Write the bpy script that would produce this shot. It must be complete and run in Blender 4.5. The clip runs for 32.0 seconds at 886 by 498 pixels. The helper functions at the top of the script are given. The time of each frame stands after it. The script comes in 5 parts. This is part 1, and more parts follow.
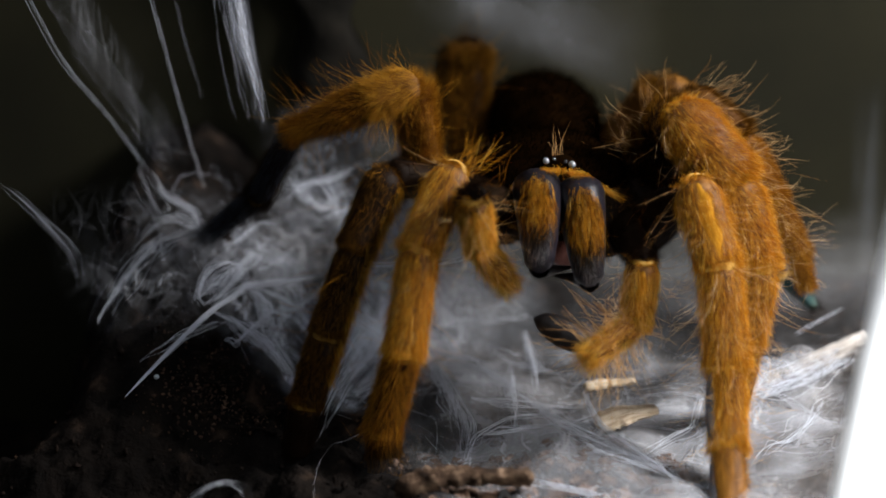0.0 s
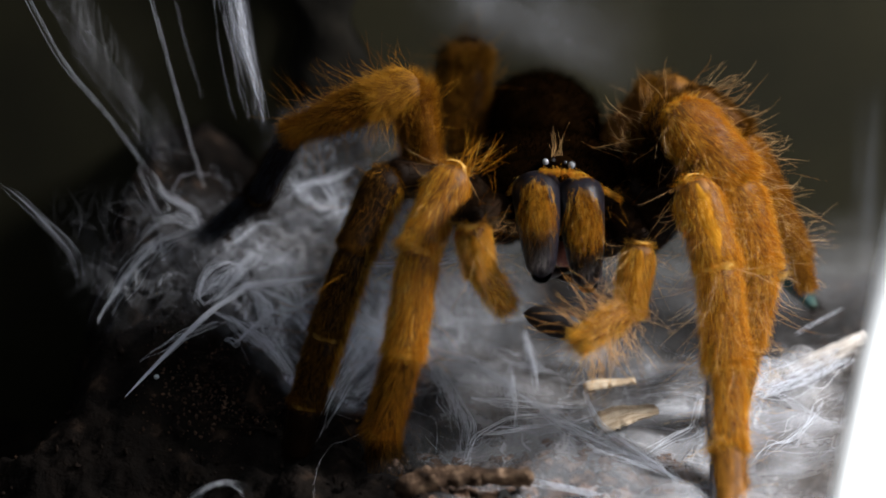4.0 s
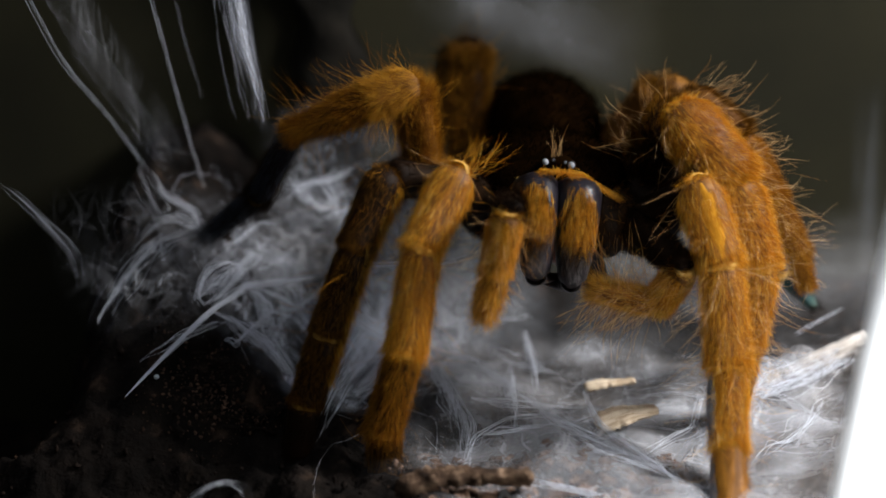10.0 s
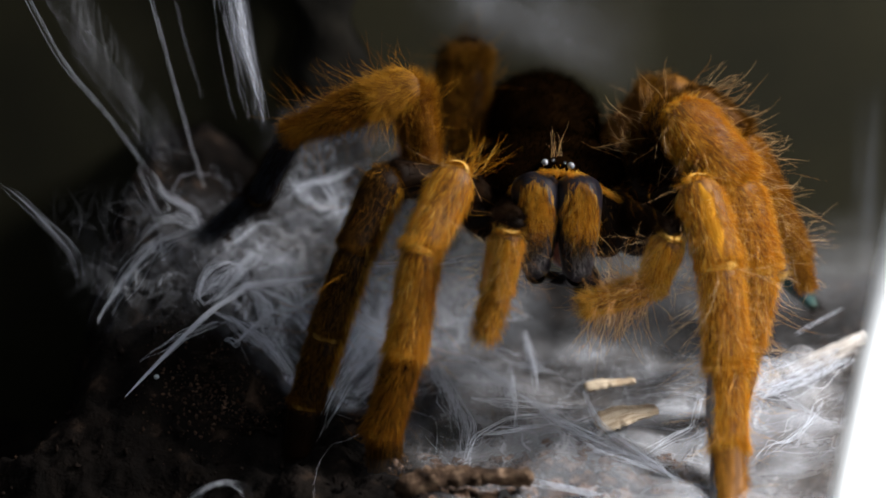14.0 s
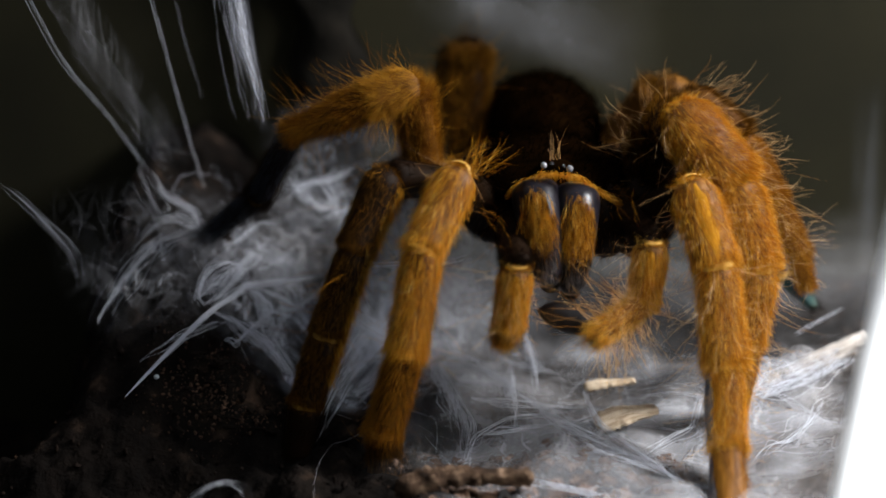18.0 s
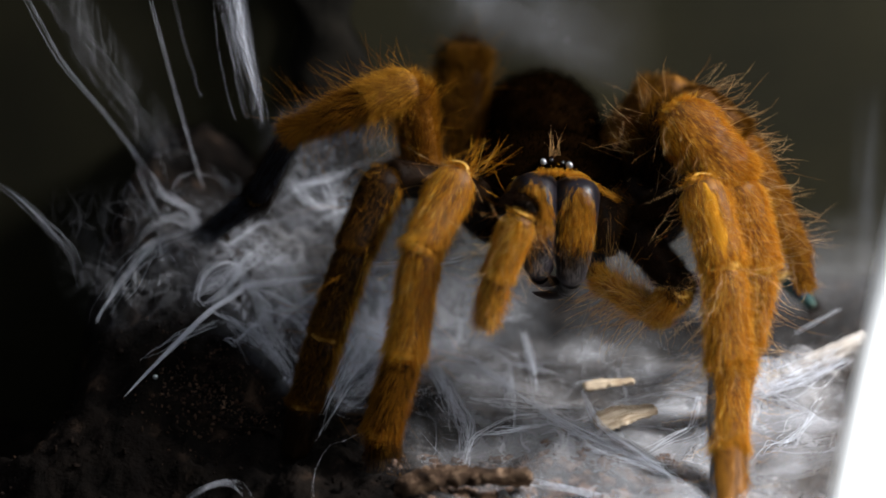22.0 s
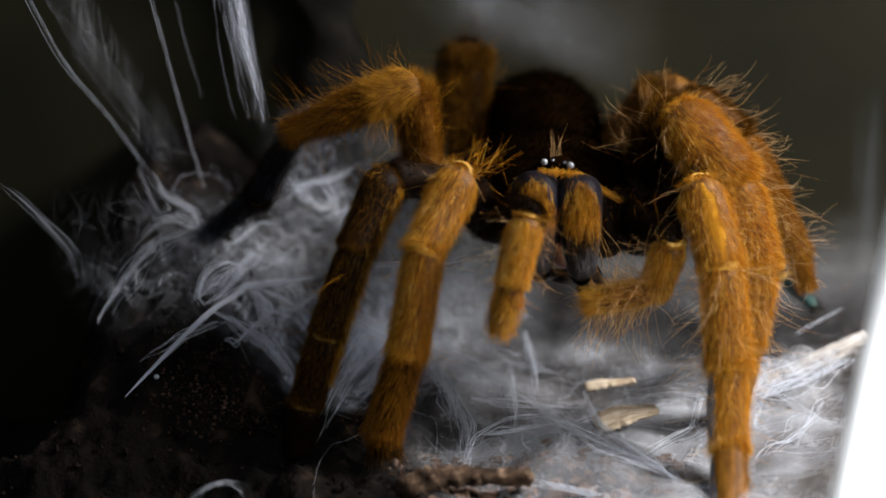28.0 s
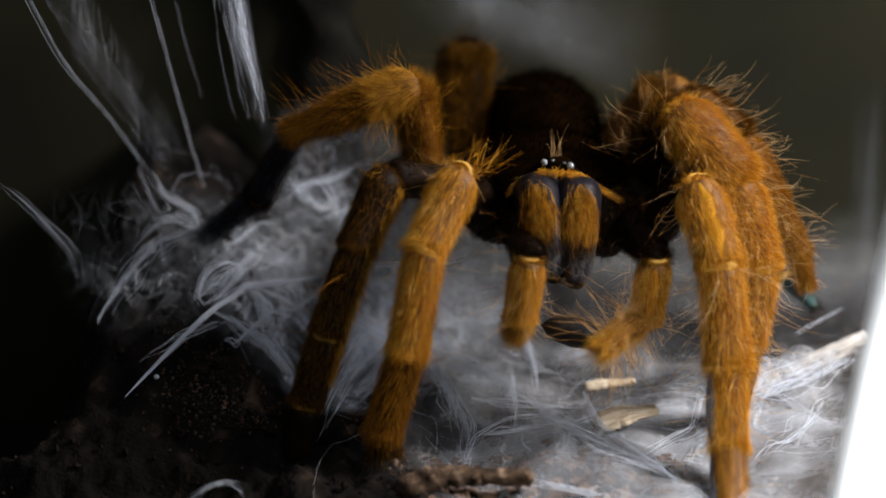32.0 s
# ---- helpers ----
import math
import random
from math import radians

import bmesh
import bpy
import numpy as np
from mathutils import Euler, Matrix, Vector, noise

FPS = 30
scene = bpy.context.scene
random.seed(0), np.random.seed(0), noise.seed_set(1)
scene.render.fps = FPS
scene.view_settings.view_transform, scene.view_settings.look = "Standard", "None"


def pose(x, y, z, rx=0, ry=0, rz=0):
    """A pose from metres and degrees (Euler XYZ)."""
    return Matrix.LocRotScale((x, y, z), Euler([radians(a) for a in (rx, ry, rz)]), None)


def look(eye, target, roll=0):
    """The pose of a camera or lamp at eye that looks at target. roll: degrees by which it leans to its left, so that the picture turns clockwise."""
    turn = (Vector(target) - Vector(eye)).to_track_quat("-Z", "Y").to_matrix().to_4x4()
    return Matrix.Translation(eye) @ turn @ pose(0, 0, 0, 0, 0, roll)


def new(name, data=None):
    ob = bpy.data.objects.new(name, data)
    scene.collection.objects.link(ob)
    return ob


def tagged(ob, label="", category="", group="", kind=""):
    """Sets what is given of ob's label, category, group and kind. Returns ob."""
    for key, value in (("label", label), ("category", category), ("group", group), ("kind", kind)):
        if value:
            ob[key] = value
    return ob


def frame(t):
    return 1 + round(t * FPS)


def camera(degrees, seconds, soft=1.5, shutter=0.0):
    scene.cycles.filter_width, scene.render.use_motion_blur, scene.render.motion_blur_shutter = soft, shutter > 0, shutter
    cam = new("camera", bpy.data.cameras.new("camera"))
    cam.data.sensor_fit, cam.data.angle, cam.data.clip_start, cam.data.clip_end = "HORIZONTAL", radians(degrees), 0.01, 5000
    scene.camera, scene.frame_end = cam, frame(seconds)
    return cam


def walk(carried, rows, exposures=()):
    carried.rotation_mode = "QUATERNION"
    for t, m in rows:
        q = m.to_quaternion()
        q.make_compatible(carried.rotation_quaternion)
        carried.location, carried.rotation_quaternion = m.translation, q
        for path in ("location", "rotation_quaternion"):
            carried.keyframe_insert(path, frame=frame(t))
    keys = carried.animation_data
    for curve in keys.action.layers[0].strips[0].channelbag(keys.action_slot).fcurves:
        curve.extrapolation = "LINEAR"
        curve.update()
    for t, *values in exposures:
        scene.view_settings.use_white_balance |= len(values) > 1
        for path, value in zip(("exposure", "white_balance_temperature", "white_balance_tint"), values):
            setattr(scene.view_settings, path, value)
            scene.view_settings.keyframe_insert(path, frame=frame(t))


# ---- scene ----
MM = 0.001


def mm(p):
    return Vector(p) * MM


# ---- camera: a macro lens on a stand, nudged once ----
EYE = (0.0, -0.2368, 0.1009)
AIM = (0.0, 0.0, 0.024)
cam = camera(22.71, 32.0, soft=1.75)
cam.data.dof.use_dof = True
cam.data.dof.focus_distance = 0.247
cam.data.dof.aperture_fstop = 14.0


def nudged(t, dx):
    return (t, look(EYE, (AIM[0] + dx * MM, AIM[1], AIM[2])))


walk(cam, [nudged(0, 0), nudged(21.6, 0), nudged(22.0, 0.12), nudged(22.5, 0.19), nudged(23.5, 0.19),
           nudged(24.0, 0.10), nudged(24.4, 0), nudged(32, 0)])
scene.view_settings.exposure = 0.12

# ---- light: a bright lamp beside the tank, even room light added as fill ----
world = bpy.data.worlds.new("room_fill")
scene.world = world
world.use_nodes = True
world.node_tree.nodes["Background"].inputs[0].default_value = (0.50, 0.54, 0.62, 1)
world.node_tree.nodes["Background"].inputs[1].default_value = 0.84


def area_lamp(name, eye, aim, size, watts, colour):
    data = bpy.data.lights.new(name, "AREA")
    data.shape, data.size, data.energy, data.color = "DISK", size * MM, watts, colour
    ob = new(name, data)
    ob.matrix_world = look(mm(eye), mm(aim))
    return ob


area_lamp("lamp_light", (168, -14, 142), (0, 4, 14), 70, 1.02, (0.98, 0.98, 1.0))

# ---- materials ----


def nodes_of(name):
    m = bpy.data.materials.new(name)
    m.use_nodes = True
    nt = m.node_tree
    return m, nt, nt.nodes["Principled BSDF"]


def noise_node(nt, scale, detail=6, stretch=(1, 1, 1), distortion=0.0):
    tc = nt.nodes.new("ShaderNodeTexCoord")
    mp = nt.nodes.new("ShaderNodeMapping")
    mp.inputs["Scale"].default_value = stretch
    n = nt.nodes.new("ShaderNodeTexNoise")
    n.inputs["Scale"].default_value, n.inputs["Detail"].default_value = scale, detail
    n.inputs["Distortion"].default_value = distortion
    nt.links.new(tc.outputs["Object"], mp.inputs["Vector"])
    nt.links.new(mp.outputs["Vector"], n.inputs["Vector"])
    return n


def ramp_node(nt, src, stops):
    r = nt.nodes.new("ShaderNodeValToRGB")
    while len(r.color_ramp.elements) < len(stops):
        r.color_ramp.elements.new(0.5)
    for e, (at, c) in zip(r.color_ramp.elements, stops):
        e.position, e.color = at, (*c, 1)
    nt.links.new(src, r.inputs[0])
    return r


def surface(name, stops, scale, rough=0.6, bump=0.3, bump_scale=None, stretch=(1, 1, 1), spec=0.4, metal=0.0, coat=0.0):
    m, nt, b = nodes_of(name)
    n = noise_node(nt, scale, 8, stretch, 0.3)
    r = ramp_node(nt, n.outputs["Fac"], stops)
    nt.links.new(r.outputs[0], b.inputs["Base Color"])
    b.inputs["Roughness"].default_value, b.inputs["Metallic"].default_value = rough, metal
    b.inputs["Specular IOR Level"].default_value = spec
    b.inputs["Coat Weight"].default_value = coat
    if bump:
        f = noise_node(nt, bump_scale or scale * 5, 6, stretch)
        bp = nt.nodes.new("ShaderNodeBump")
        bp.inputs["Strength"].default_value, bp.inputs["Distance"].default_value = bump, 0.0003
        nt.links.new(f.outputs["Fac"], bp.inputs["Height"])
        nt.links.new(bp.outputs[0], b.inputs["Normal"])
    return m


def hair_material(name, stops, share=0.35, spec=0.05):
    m, nt, b = nodes_of(name)
    g = nt.nodes.new("ShaderNodeNewGeometry")
    r = ramp_node(nt, g.outputs["Random Per Island"], stops)
    nt.links.new(r.outputs[0], b.inputs["Base Color"])
    b.inputs["Roughness"].default_value = 0.6
    b.inputs["Specular IOR Level"].default_value = spec
    t = nt.nodes.new("ShaderNodeBsdfTranslucent")
    nt.links.new(r.outputs[0], t.inputs["Color"])
    mix = nt.nodes.new("ShaderNodeMixShader")
    mix.inputs[0].default_value = share
    out = nt.nodes["Material Output"]
    nt.links.new(b.outputs[0], mix.inputs[1])
    nt.links.new(t.outputs[0], mix.inputs[2])
    nt.links.new(mix.outputs[0], out.inputs["Surface"])
    return m


def silk_material(name, colour, cover=None, scale=300, stretch=(1, 1, 1), low=0.45, high=0.75, top=0.6, threads=0.8, stain=None):
    """Silk: cover None for solid strands, else a sheet with gaps between its fibres."""
    m, nt, b = nodes_of(name)
    b.inputs["Base Color"].default_value = (*colour, 1)
    b.inputs["Roughness"].default_value = 0.4
    t = nt.nodes.new("ShaderNodeBsdfTranslucent")
    t.inputs["Color"].default_value = (*colour, 1)
    mix = nt.nodes.new("ShaderNodeMixShader")
    mix.inputs[0].default_value = 0.45
    out = nt.nodes["Material Output"]
    nt.links.new(b.outputs[0], mix.inputs[1])
    nt.links.new(t.outputs[0], mix.inputs[2])
    last = mix
    if stain:
        dirt = ramp_node(nt, noise_node(nt, 85, 7, (1, 1.4, 1), 0.6).outputs["Fac"], [(0.36, stain), (0.62, colour)])
        nt.links.new(dirt.outputs[0], b.inputs["Base Color"])
        nt.links.new(dirt.outputs[0], t.inputs["Color"])
    if cover:
        def maths(op, a, b):
            n = nt.nodes.new("ShaderNodeMath")
            n.operation = op
            n.use_clamp = op == "SUBTRACT"
            for k, v in enumerate((a, b)):
                if isinstance(v, (int, float)):
                    n.inputs[k].default_value = v
                else:
                    nt.links.new(v, n.inputs[k])
            return n.outputs[0]

        def filaments(sc, st, thin):
            n = noise_node(nt, sc, 2, st, 1.3)
            return maths("SUBTRACT", 1.0, maths("MULTIPLY", maths("ABSOLUTE", maths("ADD", n.outputs["Fac"], -0.5), 0), thin))
        cloud = noise_node(nt, scale, 8, stretch, 0.8)
        mr = nt.nodes.new("ShaderNodeMapRange")
        mr.inputs["From Min"].default_value, mr.inputs["From Max"].default_value = low, high
        mr.inputs["To Max"].default_value = top
        nt.links.new(cloud.outputs["Fac"], mr.inputs["Value"])
        a1 = filaments(scale * 1.2, (stretch[0] * 1.6, stretch[1] * 0.6, stretch[2]), 34)
        a2 = filaments(scale * 2.2, (stretch[0] * 0.6, stretch[1] * 1.4, stretch[2]), 36)
        a3 = filaments(scale * 3.4, (1.8, 0.5, stretch[2]), 15)
        web = maths("ADD", maths("ADD", a1, maths("MULTIPLY", a2, 0.8)), maths("MULTIPLY", a3, 0.4))
        web = maths("MULTIPLY", web, maths("ADD", maths("MULTIPLY", mr.outputs[0], threads), threads * 0.25))
        total = maths("MINIMUM", maths("ADD", mr.outputs[0], web), 1.0)
        clear = nt.nodes.new("ShaderNodeBsdfTransparent")
        veil = nt.nodes.new("ShaderNodeMixShader")
        # the sheet thins out towards its rim
        attr = nt.nodes.new("ShaderNodeAttribute")
        attr.attribute_name = "body"
        mul = nt.nodes.new("ShaderNodeMath")
        mul.operation = "MULTIPLY"
        nt.links.new(total, mul.inputs[0])
        nt.links.new(attr.outputs["Fac"], mul.inputs[1])
        nt.links.new(mul.outputs[0], veil.inputs[0])
        nt.links.new(clear.outputs[0], veil.inputs[1])
        nt.links.new(mix.outputs[0], veil.inputs[2])
        last = veil
    nt.links.new(last.outputs[0], out.inputs["Surface"])
    return m


def glow_material(name, colour, strength):
    """A lamp face that fades towards its rim."""
    m, nt, b = nodes_of(name)
    b.inputs["Base Color"].default_value = (0.8, 0.8, 0.8, 1)
    b.inputs["Emission Color"].default_value = (*colour, 1)
    tc = nt.nodes.new("ShaderNodeTexCoord")
    xyz = nt.nodes.new("ShaderNodeSeparateXYZ")
    nt.links.new(tc.outputs["Object"], xyz.inputs[0])
    fade = []
    for axis, lo, hi, top in (("X", -0.0064, -0.0010, 1.0), ("Z", 0.051, 0.028, strength)):
        mr = nt.nodes.new("ShaderNodeMapRange")
        mr.interpolation_type = "SMOOTHSTEP"
        mr.inputs["From Min"].default_value, mr.inputs["From Max"].default_value = lo, hi
        mr.inputs["To Min"].default_value, mr.inputs["To Max"].default_value = 0.03 * top, top
        nt.links.new(xyz.outputs[axis], mr.inputs["Value"])
        fade.append(mr.outputs[0])
    mul = nt.nodes.new("ShaderNodeMath")
    mul.operation = "MULTIPLY"
    nt.links.new(fade[0], mul.inputs[0])
    nt.links.new(fade[1], mul.inputs[1])
    nt.links.new(mul.outputs[0], b.inputs["Emission Strength"])
    return m


ORANGE = surface("orange_cuticle", [(0.3, (0.07, 0.025, 0.002)), (0.5, (0.15, 0.056, 0.004)), (0.75, (0.30, 0.13, 0.012))],
                 300, 0.62, 0.3, 3000, (3.5, 3.5, 0.3), spec=0.25)
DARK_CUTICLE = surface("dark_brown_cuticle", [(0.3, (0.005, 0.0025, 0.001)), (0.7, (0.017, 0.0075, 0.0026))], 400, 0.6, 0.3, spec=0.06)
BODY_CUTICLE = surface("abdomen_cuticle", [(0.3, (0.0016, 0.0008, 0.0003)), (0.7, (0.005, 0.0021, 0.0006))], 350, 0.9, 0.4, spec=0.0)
BARE_CUTICLE = surface("bare_purple_cuticle", [(0.3, (0.004, 0.0034, 0.0046)), (0.7, (0.011, 0.009, 0.0125))], 900, 0.3, 0.12, 4000, spec=0.25)
FANG_BLACK = surface("black_fang", [(0.3, (0.005, 0.004, 0.005)), (0.7, (0.014, 0.010, 0.010))], 900, 0.34, 0.1, spec=0.3)
BULB_BLACK = surface("dull_black_bulb", [(0.3, (0.006, 0.005, 0.005)), (0.7, (0.018, 0.015, 0.014))], 700, 0.5, 0.2, spec=0.25)
BLUE_BLACK = surface("blue_black_pad", [(0.3, (0.008, 0.012, 0.022)), (0.7, (0.03, 0.04, 0.06))], 700, 0.5, 0.5)
SHEEN_PAD = surface("iridescent_pad", [(0.35, (0.018, 0.025, 0.06)), (0.5, (0.01, 0.055, 0.055)), (0.65, (0.05, 0.05, 0.025))], 420, 0.35, 0.3, metal=0.4)
CUFF = surface("pale_joint", [(0.3, (0.42, 0.20, 0.02)), (0.7, (0.72, 0.46, 0.12))], 900, 0.7, 0.6, 3000, spec=0.2)
STRIPE = surface("amber_stripe", [(0.3, (0.27, 0.105, 0.006)), (0.7, (0.44, 0.205, 0.014))], 900, 0.85, 0.4, 3000, (3, 3, 0.3), spec=0.05)
PINK = surface("moist_mouth", [(0.3, (0.16, 0.05, 0.04)), (0.7, (0.34, 0.14, 0.11))], 900, 0.3, 0.3)
# pearly lens grey, raised so the colour carries the white glint too
EYE_GLOSS = surface("eye_lens", [(0.3, (0.10, 0.10, 0.105)), (0.7, (0.34, 0.34, 0.36))], 500, 0.08, 0.0, coat=1.0)
DARK_EYE = surface("dark_eye_lens", [(0.3, (0.01, 0.01, 0.011)), (0.7, (0.03, 0.03, 0.032))], 500, 0.08, 0.0, coat=1.0)
# grey instead of black: the bulb's gloss is put into its colour
PEARL = surface("grey_bulb", [(0.3, (0.06, 0.055, 0.055)), (0.7, (0.16, 0.16, 0.17))], 500, 0.22, 0.1, coat=0.6)
FUZZ = hair_material("orange_hair", [(0.0, (0.25, 0.084, 0.003)), (0.45, (0.56, 0.225, 0.010)), (0.85, (0.80, 0.42, 0.035)), (1.0, (0.94, 0.66, 0.19))])
PALE_FUZZ = hair_material("amber_hair", [(0.0, (0.34, 0.12, 0.006)), (0.5, (0.66, 0.31, 0.016)), (1.0, (0.90, 0.60, 0.14))])
TAN_HAIR = hair_material("tan_hair", [(0.0, (0.46, 0.21, 0.04)), (1.0, (0.86, 0.56, 0.24))], 0.5)
LONG_HAIR = hair_material("pale_hair", [(0.0, (0.50, 0.25, 0.07)), (1.0, (0.88, 0.62, 0.32))], 0.45)
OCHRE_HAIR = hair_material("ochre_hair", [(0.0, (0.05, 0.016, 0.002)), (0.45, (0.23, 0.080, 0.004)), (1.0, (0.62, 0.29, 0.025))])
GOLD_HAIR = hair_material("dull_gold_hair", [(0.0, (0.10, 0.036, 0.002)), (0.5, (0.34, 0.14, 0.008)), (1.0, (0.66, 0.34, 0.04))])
# brown hair, also used to put shade into the colour of dimmer legs
BROWN_SHADE_HAIR = hair_material("brown_shade_hair", [(0.0, (0.014, 0.005, 0.0006)), (0.5, (0.075, 0.028, 0.002)), (1.0, (0.30, 0.135, 0.013))])
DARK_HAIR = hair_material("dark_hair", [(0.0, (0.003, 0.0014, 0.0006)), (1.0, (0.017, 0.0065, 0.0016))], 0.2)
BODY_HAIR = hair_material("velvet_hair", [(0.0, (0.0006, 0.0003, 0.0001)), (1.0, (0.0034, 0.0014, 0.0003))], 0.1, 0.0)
GREY_HAIR = hair_material("grey_hair", [(0.0, (0.05, 0.045, 0.045)), (1.0, (0.24, 0.21, 0.20))], 0.3)
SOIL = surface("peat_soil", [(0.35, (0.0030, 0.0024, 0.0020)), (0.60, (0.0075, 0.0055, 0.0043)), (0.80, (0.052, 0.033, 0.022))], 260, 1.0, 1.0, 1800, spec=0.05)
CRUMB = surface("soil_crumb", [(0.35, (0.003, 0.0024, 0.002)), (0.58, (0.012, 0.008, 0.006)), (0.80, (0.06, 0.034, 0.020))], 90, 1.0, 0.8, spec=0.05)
SLAB_BLACK = surface("near_black_slab", [(0.35, (0.005, 0.0045, 0.0036)), (0.62, (0.009, 0.0078, 0.006)), (0.84, (0.02, 0.016, 0.012))], 260, 1.0, 1.0, 1800, spec=0.05)
STRAW = surface("dry_straw", [(0.3, (0.26, 0.18, 0.11)), (0.5, (0.50, 0.39, 0.27)), (0.75, (0.74, 0.64, 0.50))], 900, 0.9, 0.6, 3000, (2, 2, 0.25), spec=0.1)
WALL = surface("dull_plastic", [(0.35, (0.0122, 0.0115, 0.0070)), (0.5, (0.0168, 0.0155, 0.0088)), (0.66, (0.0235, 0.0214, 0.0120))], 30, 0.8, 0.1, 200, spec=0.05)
SILK = silk_material("silk_strand", (0.80, 0.82, 0.87))
SILK_SHEET = silk_material("silk_sheet", (0.66, 0.66, 0.685), True, 70, (1, 1.5, 1), 0.3, 0.8, 0.72, 0.16, (0.30, 0.265, 0.24))
# whitest silk, making up in colour for light lost behind the legs
SILK_LIT_COTTON = silk_material("silk_lit_cotton", (0.88, 0.89, 0.94), True, 95, (1, 1.3, 1), 0.26, 0.68, 0.9, 0.6)
SILK_WEB = silk_material("silk_web", (0.72, 0.74, 0.80), True, 110, (1, 1, 1), 0.50, 0.74, 0.5, 0.9)
SILK_LACE = silk_material("silk_lace", (0.70, 0.705, 0.735), True, 80, (1, 1.3, 1), 0.35, 0.8, 0.3, 0.7, (0.42, 0.39, 0.37))
SILK_DRAPE = silk_material("silk_drape", (0.70, 0.72, 0.80), True, 330, (1, 1, 0.05), 0.38, 0.8, 0.36, 0.35)
SILK_HAZE = silk_material("silk_haze", (0.70, 0.71, 0.75), True, 260, (1, 1, 0.05), 0.45, 0.85, 0.07, 0.22)
SILK_MIST = silk_material("silk_mist", (0.68, 0.69, 0.73), True, 60, (1, 1.6, 1), 0.25, 0.85, 0.42, 0.2)
# faint bluish sheet, a stand-in for glare near the lamp
LAMP_GLARE = silk_material("lamp_glare", (0.62, 0.66, 0.74), True, 60, (1, 1, 0.6), 0.2, 0.85, 0.11, 0.05)
SILK_FAINT = silk_material("silk_faint", (0.62, 0.61, 0.61), True, 60, (1, 1.6, 1), 0.25, 0.85, 0.26, 0.15)
SILK_WISP = silk_material("silk_wisp", (0.72, 0.73, 0.77), True, 75, (1, 1, 1), 0.35, 0.75, 0.12, 0.8)
SILK_VEIL = silk_material("silk_veil", (0.70, 0.71, 0.74), True, 60, (1, 1.6, 1), 0.22, 0.8, 0.55, 0.25)
GLOW = glow_material("lamp_face", (0.95, 0.98, 1.0), 7.0)
CASE = surface("lamp_case", [(0.3, (0.5, 0.5, 0.5)), (0.7, (0.6, 0.6, 0.62))], 50, 0.5, 0.1)
WATER = surface("water_bead", [(0.3, (0.3, 0.34, 0.36)), (0.7, (0.45, 0.5, 0.52))], 800, 0.08, 0.0, coat=1.0)

# ---- mesh tools (numbers in millimetres) ----
rng = np.random.default_rng(7)


class Shape:
    """Vertices and faces, gathered piece by piece, each piece with a material slot."""

    def __init__(self):
        self.v, self.f, self.slot, self.n = [], [], [], 0

    def add(self, v, f, slot=0):
        v = np.asarray(v, float)
        self.v.append(v)
        self.f.append((np.asarray(f, int) + self.n, slot))
        self.n += len(v)

    def mesh(self, name, mats, smooth=True):
        me = bpy.data.meshes.new(name)
        v = np.concatenate(self.v) * MM
        me.vertices.add(len(v))
        me.vertices.foreach_set("co", v.ravel())
        loops = np.concatenate([f.ravel() for f, _ in self.f])
        sizes = np.concatenate([np.full(len(f), f.shape[1]) for f, _ in self.f])
        slots = np.concatenate([np.full(len(f), s) for f, s in self.f])
        me.loops.add(len(loops))
        me.loops.foreach_set("vertex_index", loops)
        me.polygons.add(len(sizes))
        me.polygons.foreach_set("loop_start", np.concatenate([[0], np.cumsum(sizes)[:-1]]))
        me.polygons.foreach_set("material_index", slots)
        if smooth:
            me.polygons.foreach_set("use_smooth", np.ones(len(sizes), bool))
        for m in mats:
            me.materials.append(m)
        me.update(calc_edges=True)
        return me


def part(name, shape, mats, parent=None, label="", m=None):
    """Links a shape as one mesh object, under a thing or a part; m: its pose in its parent's space."""
    ob = new(name, shape if isinstance(shape, bpy.types.Mesh) else shape.mesh(name, mats))
    ob.parent = parent
    if m is not None:
        ob.matrix_basis = m
    if label:
        ob["label"] = label
    return ob


def unit(a):
    return a / np.maximum(np.linalg.norm(a, axis=-1, keepdims=True), 1e-9)


def quads(rings, sides, closed=True):
    i, j = np.meshgrid(np.arange(rings - 1), np.arange(sides if closed else sides - 1), indexing="ij")
    a, b = i * sides + j, i * sides + (j + 1) % sides
    return np.stack([a, b, b + sides, a + sides], -1).reshape(-1, 4)


def tube(shape, path, radii, sides=6, slot=0):
    """A round tube along a path, its ends drawn to a point."""
    p = np.asarray(path, float)
    r = np.broadcast_to(np.asarray(radii, float), (len(p),))
    d = unit(np.gradient(p, axis=0))
    up = np.where(np.abs(d[:, 2:3]) > 0.9, [[1.0, 0, 0]], [[0, 0, 1.0]])
    u = unit(np.cross(d, up))
    w = np.cross(d, u)
    a = np.arange(sides) / sides * 2 * np.pi
    v = p[:, None] + r[:, None, None] * (np.cos(a)[None, :, None] * u[:, None] + np.sin(a)[None, :, None] * w[:, None])
    shape.add(v.reshape(-1, 3), quads(len(p), sides), slot)


def many_tubes(shape, paths, radii, sides=3, slot=0):
    """Strands of one point count at once: paths (n, k, 3), radii (n, k)."""
    n, k = paths.shape[:2]
    d = unit(np.gradient(paths, axis=1))
    u = unit(np.cross(d, np.array([0.31, 0.22, 0.92])))
    w = np.cross(d, u)
    a = np.arange(sides) / sides * 2 * np.pi
    v = paths[:, :, None] + radii[:, :, None, None] * (np.cos(a)[:, None] * u[:, :, None] + np.sin(a)[:, None] * w[:, :, None])
    q = quads(k, sides)
    f = (np.arange(n) * k * sides)[:, None, None] + q[None]
    shape.add(v.reshape(-1, 3), f.reshape(-1, 4), slot)


